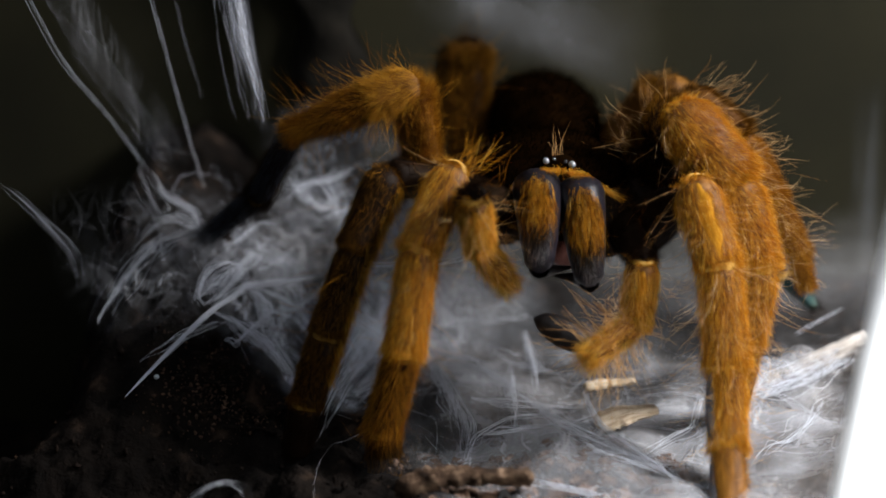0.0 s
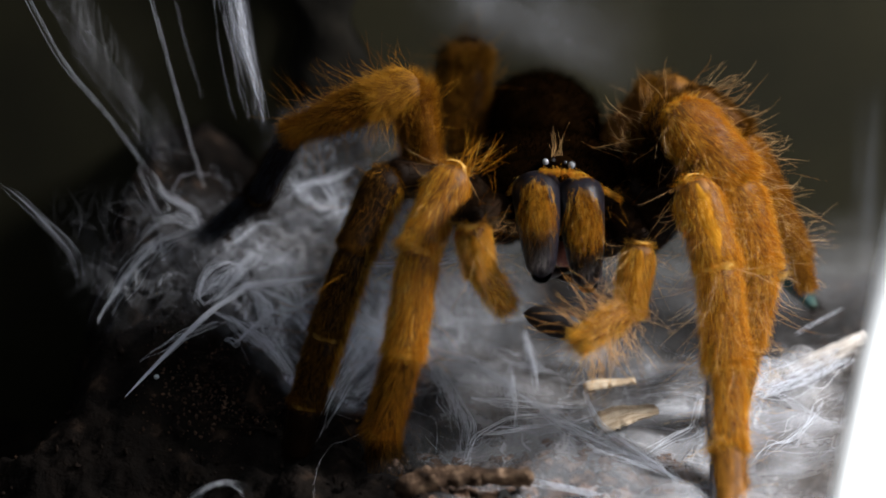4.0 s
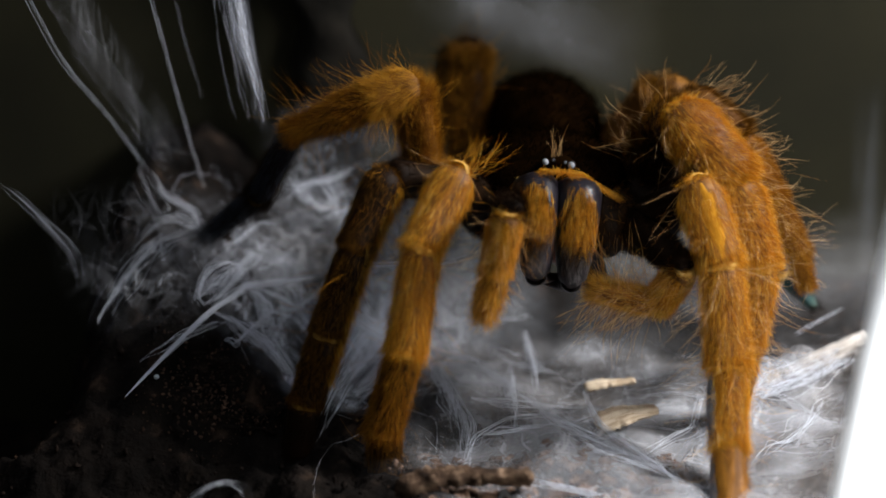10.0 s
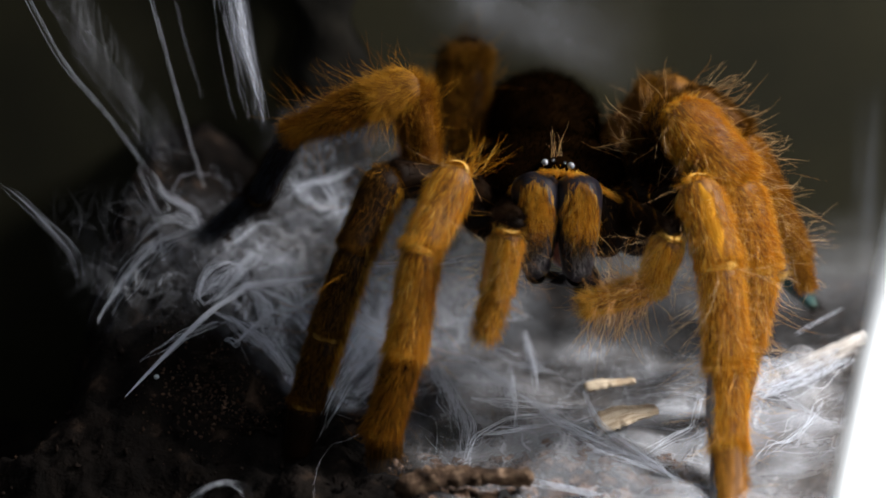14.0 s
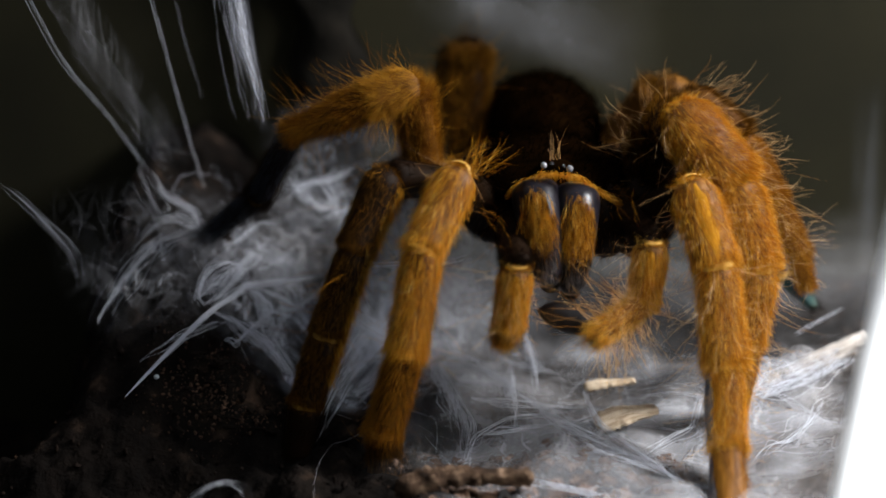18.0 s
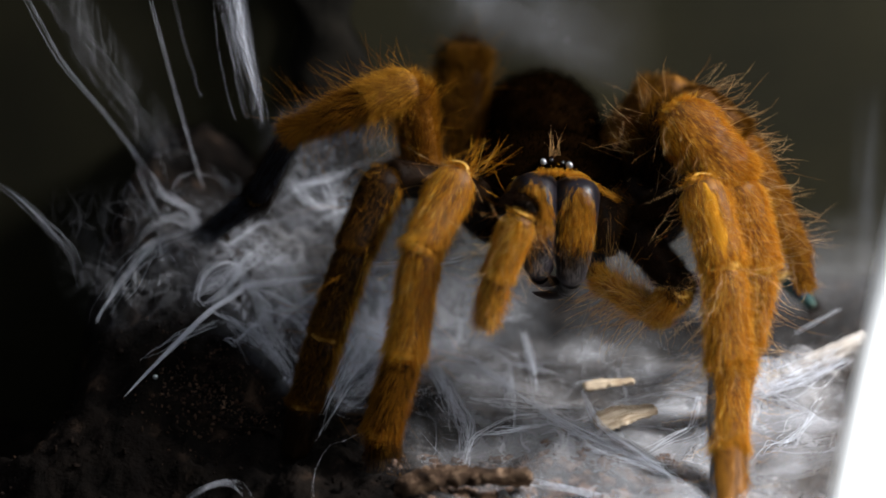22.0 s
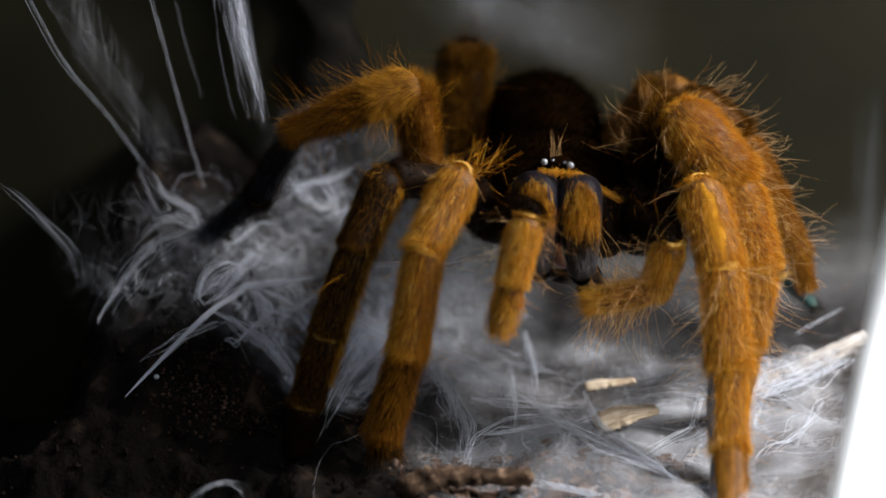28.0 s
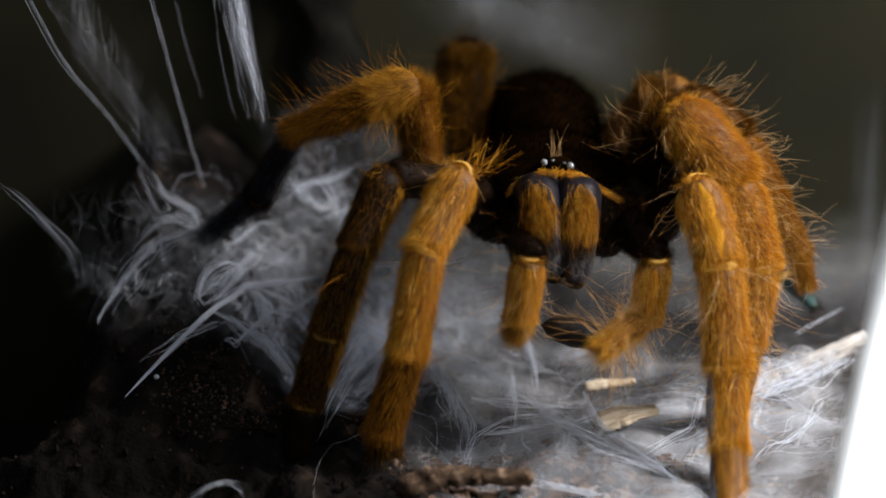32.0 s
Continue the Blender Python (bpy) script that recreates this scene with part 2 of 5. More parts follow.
def hairs(shape, root, way, length, radius, bend, slot=1, wavy=False):
    """Tapered, bent hairs from their roots; wavy: long ones that keep their thickness and curl at the tip."""
    n = len(root)
    if not n:
        return
    s = np.array([0.0, 0.22, 0.45, 0.68, 0.86, 1.0]) if wavy else np.array([0.0, 0.4, 0.75, 1.0])
    thick = np.array([1.0, 0.98, 0.94, 0.86, 0.7, 0.25]) if wavy else np.array([1.0, 0.85, 0.55, 0.1])
    side = unit(rng.normal(size=(n, 3)))
    b = bend[:, None, None] * length[:, None, None] * (s ** 2)[None, :, None] * side[:, None]
    paths = root[:, None] + way[:, None] * (length[:, None] * s)[:, :, None] + b
    if wavy:
        other = unit(rng.normal(size=(n, 3)))
        paths = paths + other[:, None] * (length[:, None] * 0.05 * np.sin(s[None] * rng.uniform(4, 8, (n, 1))))[:, :, None]
    many_tubes(shape, paths, radius[:, None] * thick, 3, slot)


def segment(length, profile, fuzz=600, setae=30, lie=0.8, fuzz_len=(0.7, 1.5), setae_len=(2.6, 5.6), spread=(0, 1), bow=0.0, flat=0.93, dome=(0.5, 0.35), stripe=None, wide=1.0, bristle=(0.013, 0.020)):
    """One limb segment along +z: a shaped tube, short lying hair and long standing hair."""
    sh = Shape()
    at, rad = zip(*profile)
    rings, sides = 30, 20
    s = (1 - np.cos(np.linspace(0, np.pi, rings))) / 2
    r = np.interp(s, at, rad)
    r = np.convolve(np.pad(r, 1, "edge"), [0.25, 0.5, 0.25], "valid")
    near = np.clip(np.minimum(s / dome[0], (1 - s) / dome[1]) * length / np.mean(rad), 0, 1)
    cap = np.sqrt(np.clip(1 - (1 - near) ** 2, 0, 1)) * 0.85 + 0.15
    a = np.arange(sides) / sides * 2 * np.pi
    lump = 1 + 0.03 * np.sin(3 * a[None] + 7 * s[:, None]) + 0.02 * np.sin(5 * a[None] - 11 * s[:, None])
    rr = (r * cap)[:, None] * lump
    mid = bow * 4 * s * (1 - s)
    v = np.stack([rr * np.cos(a), rr * np.sin(a) * flat + mid[:, None], np.broadcast_to(s[:, None] * length, rr.shape)], -1)
    sh.add(v.reshape(-1, 3), quads(rings, sides))
    ends = np.array([[i for i in range(sides)][::-1], [(rings - 1) * sides + i for i in range(sides)]])
    sh.f.append((ends, 0))

    if stripe is not None:
        # a nearly bare streak along the segment, with thin hair over it
        u = np.linspace(0.1, 0.93, 22)
        half = 0.36 * np.sqrt(np.sin((u - 0.08) / 0.87 * np.pi)) + 0.02
        an = stripe + half[:, None] * np.linspace(-1, 1, 6)[None] + 0.06 * np.sin(u * 17)[:, None]
        rs = np.interp(u, s, r * cap)[:, None] * (1.05 - 0.07 * np.linspace(-1, 1, 6)[None] ** 2)
        sh.add(np.stack([rs * np.cos(an), rs * np.sin(an) * flat + np.interp(u, s, mid)[:, None], np.broadcast_to(u[:, None] * length, rs.shape)], -1).reshape(-1, 3), quads(22, 6, False), 3)

    def roots(n):
        t = spread[0] + (spread[1] - spread[0]) * rng.random(n)
        an = rng.random(n) * 2 * np.pi
        if stripe is not None:
            off = (an - stripe + np.pi) % (2 * np.pi) - np.pi
            an = np.where((np.abs(off) < 0.36) & (rng.random(n) < 0.15), an + np.pi * rng.uniform(0.3, 1.7, n), an)
        ra = np.interp(t, s, r * cap)
        nrm = np.stack([np.cos(an), np.sin(an), np.zeros(n)], -1)
        p = np.stack([ra * np.cos(an), ra * np.sin(an) * flat + np.interp(t, s, mid), t * length], -1)
        return p, nrm
    fuzz = int(fuzz * 6.5)
    p, nrm = roots(fuzz)
    way = unit(nrm * lie * rng.uniform(0.3, 1.9, (fuzz, 1)) + np.array([0, 0, 1.0]) + rng.normal(size=(fuzz, 3)) * 0.12)
    hairs(sh, p, way, rng.uniform(*fuzz_len, fuzz), rng.uniform(0.009, 0.018, fuzz) * wide, rng.uniform(0, 0.12, fuzz), 1)
    setae = int(setae * 2.0)
    p, nrm = roots(setae)
    way = unit(nrm * 1.3 + np.array([0, 0, 0.55]) + rng.normal(size=(setae, 3)) * 0.25)
    hairs(sh, p, way, rng.uniform(*setae_len, setae), rng.uniform(*bristle, setae), rng.uniform(0.1, 0.6, setae), 2, True)
    n = max(20, fuzz // 10)
    an, q = rng.random(n) * 2 * np.pi, np.sqrt(rng.random(n)) * 0.8 * rad[0]
    p = np.stack([q * np.cos(an), q * np.sin(an) * flat, 0.55 * dome[0] * rad[0] * (q / rad[0]) ** 2], -1)
    way = unit(np.stack([np.cos(an) * 0.9, np.sin(an) * 0.9, -0.3 * np.ones(n)], -1) + rng.normal(size=(n, 3)) * 0.35)
    hairs(sh, p, way, rng.uniform(*fuzz_len, n) * 0.8, rng.uniform(0.013, 0.03, n), rng.uniform(0, 0.25, n), 1)
    # a denser sleeve of hair at the far end
    n = max(30, fuzz // 7)
    t, an = 1 - 0.16 * rng.random(n) ** 1.5, rng.random(n) * 2 * np.pi
    ra = np.interp(t, s, r * cap)
    p = np.stack([ra * np.cos(an), ra * np.sin(an) * flat + np.interp(t, s, mid), t * length], -1)
    way = unit(np.stack([np.cos(an) * 0.45, np.sin(an) * 0.45, np.ones(n)], -1) + rng.normal(size=(n, 3)) * 0.2)
    hairs(sh, p, way, rng.uniform(*fuzz_len, n) * 1.1, rng.uniform(0.013, 0.03, n), rng.uniform(0, 0.25, n), 1)
    n = max(20, fuzz // 14)
    an, q = rng.random(n) * 2 * np.pi, np.sqrt(rng.random(n)) * 0.8 * rad[-1]
    p = np.stack([q * np.cos(an), q * np.sin(an) * flat, np.full(n, length - 0.25)], -1)
    way = unit(np.stack([np.cos(an) * 0.7, np.sin(an) * 0.7, np.ones(n)], -1) + rng.normal(size=(n, 3)) * 0.25)
    hairs(sh, p, way, rng.uniform(*fuzz_len, n) * 0.8, rng.uniform(0.013, 0.03, n), rng.uniform(0, 0.25, n), 1)
    return sh


def ellipsoid(shape, centre, size, slot=0, nu=40, nv=26, wobble=0.02, seed=0):
    t = np.linspace(0.0005, np.pi - 0.0005, nv)
    a = np.arange(nu) / nu * 2 * np.pi
    k = 1 + wobble * (np.sin(3 * a[None] + 5 * t[:, None] + seed) + np.sin(5 * a[None] - 3 * t[:, None] + 2 * seed))
    v = np.stack([np.sin(t)[:, None] * np.cos(a) * k, np.sin(t)[:, None] * np.sin(a) * k, np.cos(t)[:, None] * k], -1)
    shape.add((v * np.array(size) + np.array(centre)).reshape(-1, 3), quads(nv, nu)[:, ::-1], slot)


def ellipsoid_hair(shape, centre, size, n, length, radius, lean, slot=1, keep=None, lift=0.6):
    q = unit(rng.normal(size=(n, 3)))
    if keep is not None:
        q = q[keep(q)]
    n = len(q)
    nrm = unit(q / np.array(size))
    way = unit(nrm * lift + np.array(lean) + rng.normal(size=(n, 3)) * 0.25)
    hairs(shape, q * np.array(size) + np.array(centre), way, rng.uniform(*length, n), rng.uniform(*radius, n), rng.uniform(0, 0.3, n), slot)


def bone(a, b, front=(0, -1, 0)):
    """The pose of a segment that runs from a to b (mm), its -y side to the front."""
    a, b = Vector(a), Vector(b)
    z = (b - a).normalized()
    y = -Vector(front)
    y = (y - z * y.dot(z)).normalized()
    x = y.cross(z)
    m = Matrix((x, y, z)).transposed().to_4x4()
    m.translation = a * MM
    return m


def dist(a, b):
    return (Vector(b) - Vector(a)).length


# ---- the setting: soil, walls, ceiling ----


def step(a, b, x):
    t = np.clip((x - a) / (b - a), 0, 1)
    return t * t * (3 - 2 * t)


def ground_height(x, y):
    x, y = np.asarray(x, float), np.asarray(y, float)
    h = 2.0 + 0 * x
    h = h + 22 * step(-9, -33, x) * step(-22, 30, y) * (1 - 0.88 * step(-36, -54, x))
    h = h - 24 * step(-38, -54, x) * step(-12, 6, y) - 9 * step(-16, -42, x) * step(-6, -26, y)
    h = h + 3.6 * np.exp(-((y - 9 - 0.12 * (x - 43)) / 4.5) ** 2) * step(30, 40, x)
    h = h + 1.1 * np.sin(x * 0.21 + 1.3) * np.sin(y * 0.17 + 0.4) + 0.5 * np.sin(x * 0.57 + y * 0.33) * np.sin(y * 0.61 - 0.2 * x)
    return h


def build_ground():
    xs = np.concatenate([np.linspace(-140, -60, 40), np.linspace(-59.4, 60, 240), np.linspace(62, 232, 34)])
    ys = np.concatenate([np.linspace(-310, -40, 40), np.linspace(-39.4, 50, 180), np.linspace(50.6, 56, 10)])
    X, Y = np.meshgrid(xs, ys)
    Z = ground_height(X, Y)
    for i in range(Z.shape[0]):
        for j in range(Z.shape[1]):
            p = Vector((X[i, j], Y[i, j], 0))
            Z[i, j] += 1.3 * noise.fractal(p * 0.28, 0.8, 2.1, 5) + 0.5 * abs(noise.noise(p * 1.1)) + 0.3 * noise.noise(p * 2.6)
    sh = Shape()
    sh.add(np.stack([X, Y, Z], -1).reshape(-1, 3), quads(len(ys), len(xs), False))
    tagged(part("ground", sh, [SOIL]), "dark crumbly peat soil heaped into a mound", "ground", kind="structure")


build_ground()


def slab(name, lo, hi, mat, label):
    bm = bmesh.new()
    bmesh.ops.create_cube(bm, size=1)
    for v in bm.verts:
        v.co = Vector([(lo[i] + hi[i]) / 2 + v.co[i] * (hi[i] - lo[i]) for i in range(3)]) * MM
    bmesh.ops.bevel(bm, geom=bm.edges[:], offset=0.0005, segments=1, affect="EDGES")
    me = bpy.data.meshes.new(name)
    bm.to_mesh(me)
    bm.free()
    me.materials.append(mat)
    return tagged(new(name, me), label, "wall", kind="structure")


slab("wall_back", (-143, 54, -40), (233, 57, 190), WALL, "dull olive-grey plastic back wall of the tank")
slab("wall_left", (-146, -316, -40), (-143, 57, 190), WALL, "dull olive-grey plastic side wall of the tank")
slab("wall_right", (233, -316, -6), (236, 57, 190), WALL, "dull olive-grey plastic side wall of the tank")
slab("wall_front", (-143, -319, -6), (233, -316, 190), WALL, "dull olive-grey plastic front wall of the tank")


def build_dark_slab():
    """A dark slab, added for a dark patch at the back wall, broken unevenly."""
    nu, nv = 60, 60
    U, V = np.meshgrid(np.linspace(-1, 1, nu), np.linspace(0, 1, nv))
    z = 2 + 74 * V
    half = 4.5 + 5.5 * step(0.52, 0.72, V) + 0.7 * np.sin(V * 21) + 0.5 * np.sin(V * 47)
    x = -14.5 + 1.5 * np.sin(V * 6 + 1) + half * U
    bulge = 3.0 * np.sqrt(np.clip(1 - U ** 2, 0, 1)) + 0.35 * np.sin(x * 0.5 + 2 * np.sin(z * 0.15)) + 0.5 * np.sin(z * 0.6 + x * 0.2)
    sh = Shape()
    front = np.stack([x, 50 - bulge, z], -1).reshape(-1, 3)
    back = np.stack([x, 53 + 0 * bulge, z], -1).reshape(-1, 3)
    q = quads(nv, nu, False)
    sh.add(front, q)
    sh.add(back, q[:, ::-1])
    tagged(part("dark_slab", sh, [SLAB_BLACK]), "dark uneven slab against the back wall", "bark")


build_dark_slab()

# ---- the lamp at the side ----


def build_lamp():
    ob = new("lamp")
    ob.matrix_basis = pose(0.0386, -0.055, 0.0, 0, 7.6, 0)
    for name, lo, hi, mat, lab, soft in (("base", (-7, -7, 0.5), (13, 7, 3.5), CASE, "pale grey lamp base", 0.8),
                                         ("diffuser", (-6, -8, 3.0), (18, 8, 58), GLOW, "glowing white diffuser", 7.6)):
        bm = bmesh.new()
        bmesh.ops.create_cube(bm, size=1)
        for v in bm.verts:
            v.co = Vector([(lo[i] + hi[i]) / 2 + v.co[i] * (hi[i] - lo[i]) for i in range(3)]) * MM
        bmesh.ops.bevel(bm, geom=bm.edges[:], offset=soft * MM, segments=5, affect="EDGES")
        me = bpy.data.meshes.new(name)
        bm.to_mesh(me)
        bm.free()
        me.materials.append(mat)
        me.polygons.foreach_set("use_smooth", np.ones(len(me.polygons), bool))
        part(name, me, [], ob, lab)
    tagged(ob, "small white lamp glowing on the soil beside the spider", "lamp")


build_lamp()

# ---- the spider ----
spider = tagged(new("spider"), "orange-brown hairy tarantula standing on silk-covered soil", "spider")

LIMB = [ORANGE, FUZZ, LONG_HAIR]
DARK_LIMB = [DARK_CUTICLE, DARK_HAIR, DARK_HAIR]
PAD_LIMB = [BLUE_BLACK, DARK_HAIR, DARK_HAIR]


def cuff(parent, m, r):
    """The pale skin that shows round a joint, uneven along its edge."""
    sh = Shape()
    u, an = np.linspace(0, 1, 8), np.arange(24) / 24 * 2 * np.pi
    ragged = 0.16 * np.sin(3 * an + 9 * r) + 0.10 * np.sin(7 * an + 2 * r)
    rr = r * (0.71 + 0.15 * np.sin(u * np.pi))[:, None] * (1 + 0.02 * np.sin(5 * an)[None])
    z = -0.55 + 0.25 * r + u[:, None] * (1.0 + ragged[None])
    sh.add(np.stack([rr * np.cos(an), rr * np.sin(an), z], -1).reshape(-1, 3), quads(8, 24))
    part("joint_cuff", sh, [CUFF], parent, "pale yellow joint skin", m)


def build_leg(label, joints, radii, mats=None, fuzz=(500, 600, 800, 700, 300), setae=(14, 30, 46, 26, 4), cuffs=(0, 1, 1, 1), shag=(0.7, 1.9), stand=0.36, streak=(), wide=1.0):
    """joints: hip, knee, patella's end, tibia's end, metatarsus's end, foot; the femur carries the rest."""
    names = ("leg", "patella", "tibia", "metatarsus", "tarsus")
    mats = mats or [LIMB] * 5
    root = None
    for i, name in enumerate(names):
        a, b = joints[i], joints[i + 1]
        L = dist(a, b)
        r0, r1 = radii[i]
        if i == 1:
            a = Vector(a) + (Vector(a) - Vector(b)).normalized() * 0.45 * r0
            L = dist(a, b)
        profile = [(0, r0 * 0.86), (0.10, r0 * 0.97), (0.25, r0), (0.6, (r0 + r1) * 0.5), (0.9, r1 * 1.06), (1, r1 * 0.97)]
        sh = segment(L + (r1 * 0.25 if i else -0.6), profile, fuzz[i], setae[i], stand, shag, dome=(1.0 if i == 1 else 0.45, 0.35), stripe=-1.75 if i in streak else None, wide=wide)
        m = bone(a, b)
        if root is None:
            root = part(name, sh, mats[i], spider, label, m)
            inv = m.inverted()
        else:
            part(name, sh, [*mats[i], STRIPE], root, "", inv @ m)
        if i < 4 and cuffs[i]:
            cuff(root, inv @ bone(joints[i + 1], joints[i + 1] + (Vector(joints[i + 1]) - Vector(a)) * 0.2), r1)
    return root, Vector(joints[-1])


def pts(*p):
    return [Vector(q) for q in p]


leg_front_a, foot_front_a = build_leg(
    "front leg, upright, lit orange with pale joints",
    pts((5.5, 9.0, 24.5), (1.4, -4.0, 33.8), (-2.3, -9.0, 27.0), (-4.1, -12.0, 16.3), (-6.6, -13.0, 7.3), (-6.3, -12.0, 0.5)),
    [(2.8, 1.9), (2.35, 2.05), (2.05, 2.0), (1.9, 1.75), (1.75, 1.6)],
    [DARK_LIMB, LIMB, LIMB, [DARK_CUTICLE, OCHRE_HAIR, BROWN_SHADE_HAIR], [DARK_CUTICLE, BROWN_SHADE_HAIR, BROWN_SHADE_HAIR]], cuffs=(1, 1, 1, 1), setae=(6, 8, 12, 10, 2))
# hair darkened on this leg to colour in the shade it stands in
leg_shade, _ = build_leg("second leg, upright, shade put into dark hair",
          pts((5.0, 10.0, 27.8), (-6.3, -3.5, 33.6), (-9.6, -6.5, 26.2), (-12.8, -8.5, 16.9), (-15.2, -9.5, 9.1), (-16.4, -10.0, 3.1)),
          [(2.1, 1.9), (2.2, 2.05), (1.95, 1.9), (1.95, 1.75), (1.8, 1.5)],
          [DARK_LIMB, [DARK_CUTICLE, BROWN_SHADE_HAIR, OCHRE_HAIR], [DARK_CUTICLE, BROWN_SHADE_HAIR, OCHRE_HAIR], [DARK_CUTICLE, BROWN_SHADE_HAIR, DARK_HAIR], [DARK_CUTICLE, DARK_HAIR, DARK_HAIR]], setae=(6, 14, 18, 8, 2), cuffs=(0, 0, 1, 1), shag=(0.4, 1.1), stand=0.3)
build_leg("third leg, bent sideways, with a blue-black foot",
          pts((-2.1, 10.0, 29.8), (-3.5, 4.0, 41.9), (-8.1, 2.0, 40.8), (-16.7, 2.0, 37.2), (-21.3, 6.0, 28.4), (-28.2, 12.0, 21.6)),
          [(1.9, 2.1), (2.1, 1.8), (1.75, 0.95), (1.3, 1.35), (1.35, 1.1)],
          [[ORANGE, GOLD_HAIR, OCHRE_HAIR], [ORANGE, GOLD_HAIR, OCHRE_HAIR], [DARK_CUTICLE, OCHRE_HAIR, BROWN_SHADE_HAIR], PAD_LIMB, PAD_LIMB], (1000, 700, 900, 300, 200), (40, 70, 100, 4, 2), (0, 0, 0, 1), (0.7, 2.1), 0.55)
# brown and dark hair give this leg its shaded look by colour
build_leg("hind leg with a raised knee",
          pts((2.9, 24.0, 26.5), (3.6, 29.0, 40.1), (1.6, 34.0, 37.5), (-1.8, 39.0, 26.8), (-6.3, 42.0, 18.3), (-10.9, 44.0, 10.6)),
          [(1.8, 1.9), (1.9, 1.8), (1.8, 1.6), (1.6, 1.4), (1.4, 1.1)], [[DARK_CUTICLE, BROWN_SHADE_HAIR, BROWN_SHADE_HAIR], [DARK_CUTICLE, DARK_HAIR, BROWN_SHADE_HAIR]] + [[DARK_CUTICLE, BROWN_SHADE_HAIR, BROWN_SHADE_HAIR]] * 3, (1500, 500, 400, 300, 200), (60, 30, 10, 8, 2), (0, 0, 0, 0), (0.9, 2.4), 0.7)
leg_front_b, foot_front_b = build_leg(
    "front leg, upright, brightly lit orange",
    pts((22.1, 9.0, 22.7), (28.1, -5.0, 32.7), (30.3, -9.0, 25.2), (31.2, -12.0, 14.9), (30.9, -17.0, 7.2), (30.2, -30.0, -0.6)),
    [(3.2, 1.9), (2.55, 2.3), (2.3, 2.35), (1.8, 1.8), (1.75, 1.7)],
    [DARK_LIMB, LIMB, LIMB, LIMB, [ORANGE, OCHRE_HAIR, LONG_HAIR]], cuffs=(1, 1, 1, 1), setae=(14, 30, 70, 30, 6), streak=(1,))
# brown hair from here on colours in the shade on upper segments
build_leg("second leg with a high knee and long pale hair",
          pts((22.7, 12.0, 26.8), (26.7, 3.0, 38.7), (32.3, -1.0, 32.2), (35.1, -4.0, 23.4), (34.2, -4.0, 14.5), (33.1, -1.0, 1.0)),
          [(2.9, 3.3), (3.4, 3.2), (2.9, 2.3), (2.2, 1.8), (1.8, 1.2)], [[DARK_CUTICLE, BROWN_SHADE_HAIR, LONG_HAIR], LIMB, LIMB, LIMB, LIMB], (1300, 1500, 1300, 800, 200), (46, 40, 46, 34, 4), (0, 0, 1, 1), (0.6, 1.6), 0.6)
build_leg("third leg held out to the side",
          pts((22.8, 18.0, 27.5), (28.3, 12.0, 37.8), (33.6, 9.0, 34.2), (38.2, 8.0, 27.5), (41.6, 8.6, 21.0), (42.5, 8.0, 17.2)),
          [(2.8, 3.1), (3.0, 2.6), (2.3, 1.5), (1.35, 1.1), (1.0, 0.8)], [[ORANGE, BROWN_SHADE_HAIR, LONG_HAIR]] * 2 + [[ORANGE, OCHRE_HAIR, LONG_HAIR]] * 3, (700, 1000, 1000, 700, 300), (30, 34, 46, 30, 6), (0, 0, 1, 0), (0.6, 1.6), 0.6)
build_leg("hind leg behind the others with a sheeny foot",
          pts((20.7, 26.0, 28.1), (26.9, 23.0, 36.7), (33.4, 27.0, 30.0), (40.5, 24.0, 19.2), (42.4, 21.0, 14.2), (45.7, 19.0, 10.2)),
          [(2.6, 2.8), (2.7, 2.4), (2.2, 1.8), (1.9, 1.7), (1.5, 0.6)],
          [[ORANGE, BROWN_SHADE_HAIR, LONG_HAIR]] * 3 + [[SHEEN_PAD, DARK_HAIR, DARK_HAIR], [SHEEN_PAD, DARK_HAIR, DARK_HAIR]], (700, 600, 400, 30, 30), (14, 20, 20, 2, 0))


def build_pad(root, a, b, off, r, label):
    """The dense dark brush along the underside of a foot."""
    a, b = np.array(a) + np.array(off), np.array(b) + np.array(off)
    sh = Shape()
    u = np.linspace(0, 1, 16)
    tube(sh, a + (b - a) * u[:, None], r * np.sqrt(np.sin(np.pi * (0.04 + 0.92 * u))), 12)
    n = 700
    t, w = rng.random(n), unit(rng.normal(size=(n, 3)))
    hairs(sh, a + (b - a) * t[:, None] + w * r * np.sqrt(np.sin(np.pi * (0.04 + 0.92 * t)))[:, None], unit(w * 0.8 + unit(b - a)), rng.uniform(0.3, 0.7, n), rng.uniform(0.014, 0.024, n), rng.uniform(0, 0.2, n), 1)
    part("scopula", sh, [PAD_GREY, PAD_HAIR], root, label, root.matrix_basis.inverted())


PAD_GREY = surface("grey_pad", [(0.3, (0.05, 0.055, 0.065)), (0.7, (0.13, 0.14, 0.16))], 700, 0.6, 0.5)
PAD_HAIR = hair_material("slate_hair", [(0.0, (0.05, 0.055, 0.065)), (1.0, (0.22, 0.23, 0.26))], 0.3)
for root, a, b, off in ((leg_front_b, (31.1, -12.5, 14.0), (30.9, -17.0, 7.6), (-1.7, -0.3, 0)), (leg_front_b, (30.9, -17.3, 6.6), (30.2, -30.0, -0.4), (-1.6, -0.3, 0)),
                        (leg_front_a, (-4.6, -12.0, 15.0), (-6.5, -13.0, 7.8), (1.35, 0.6, -0.4))):
    build_pad(root, a, b, off, 0.75, "slate-grey brush of short hair")


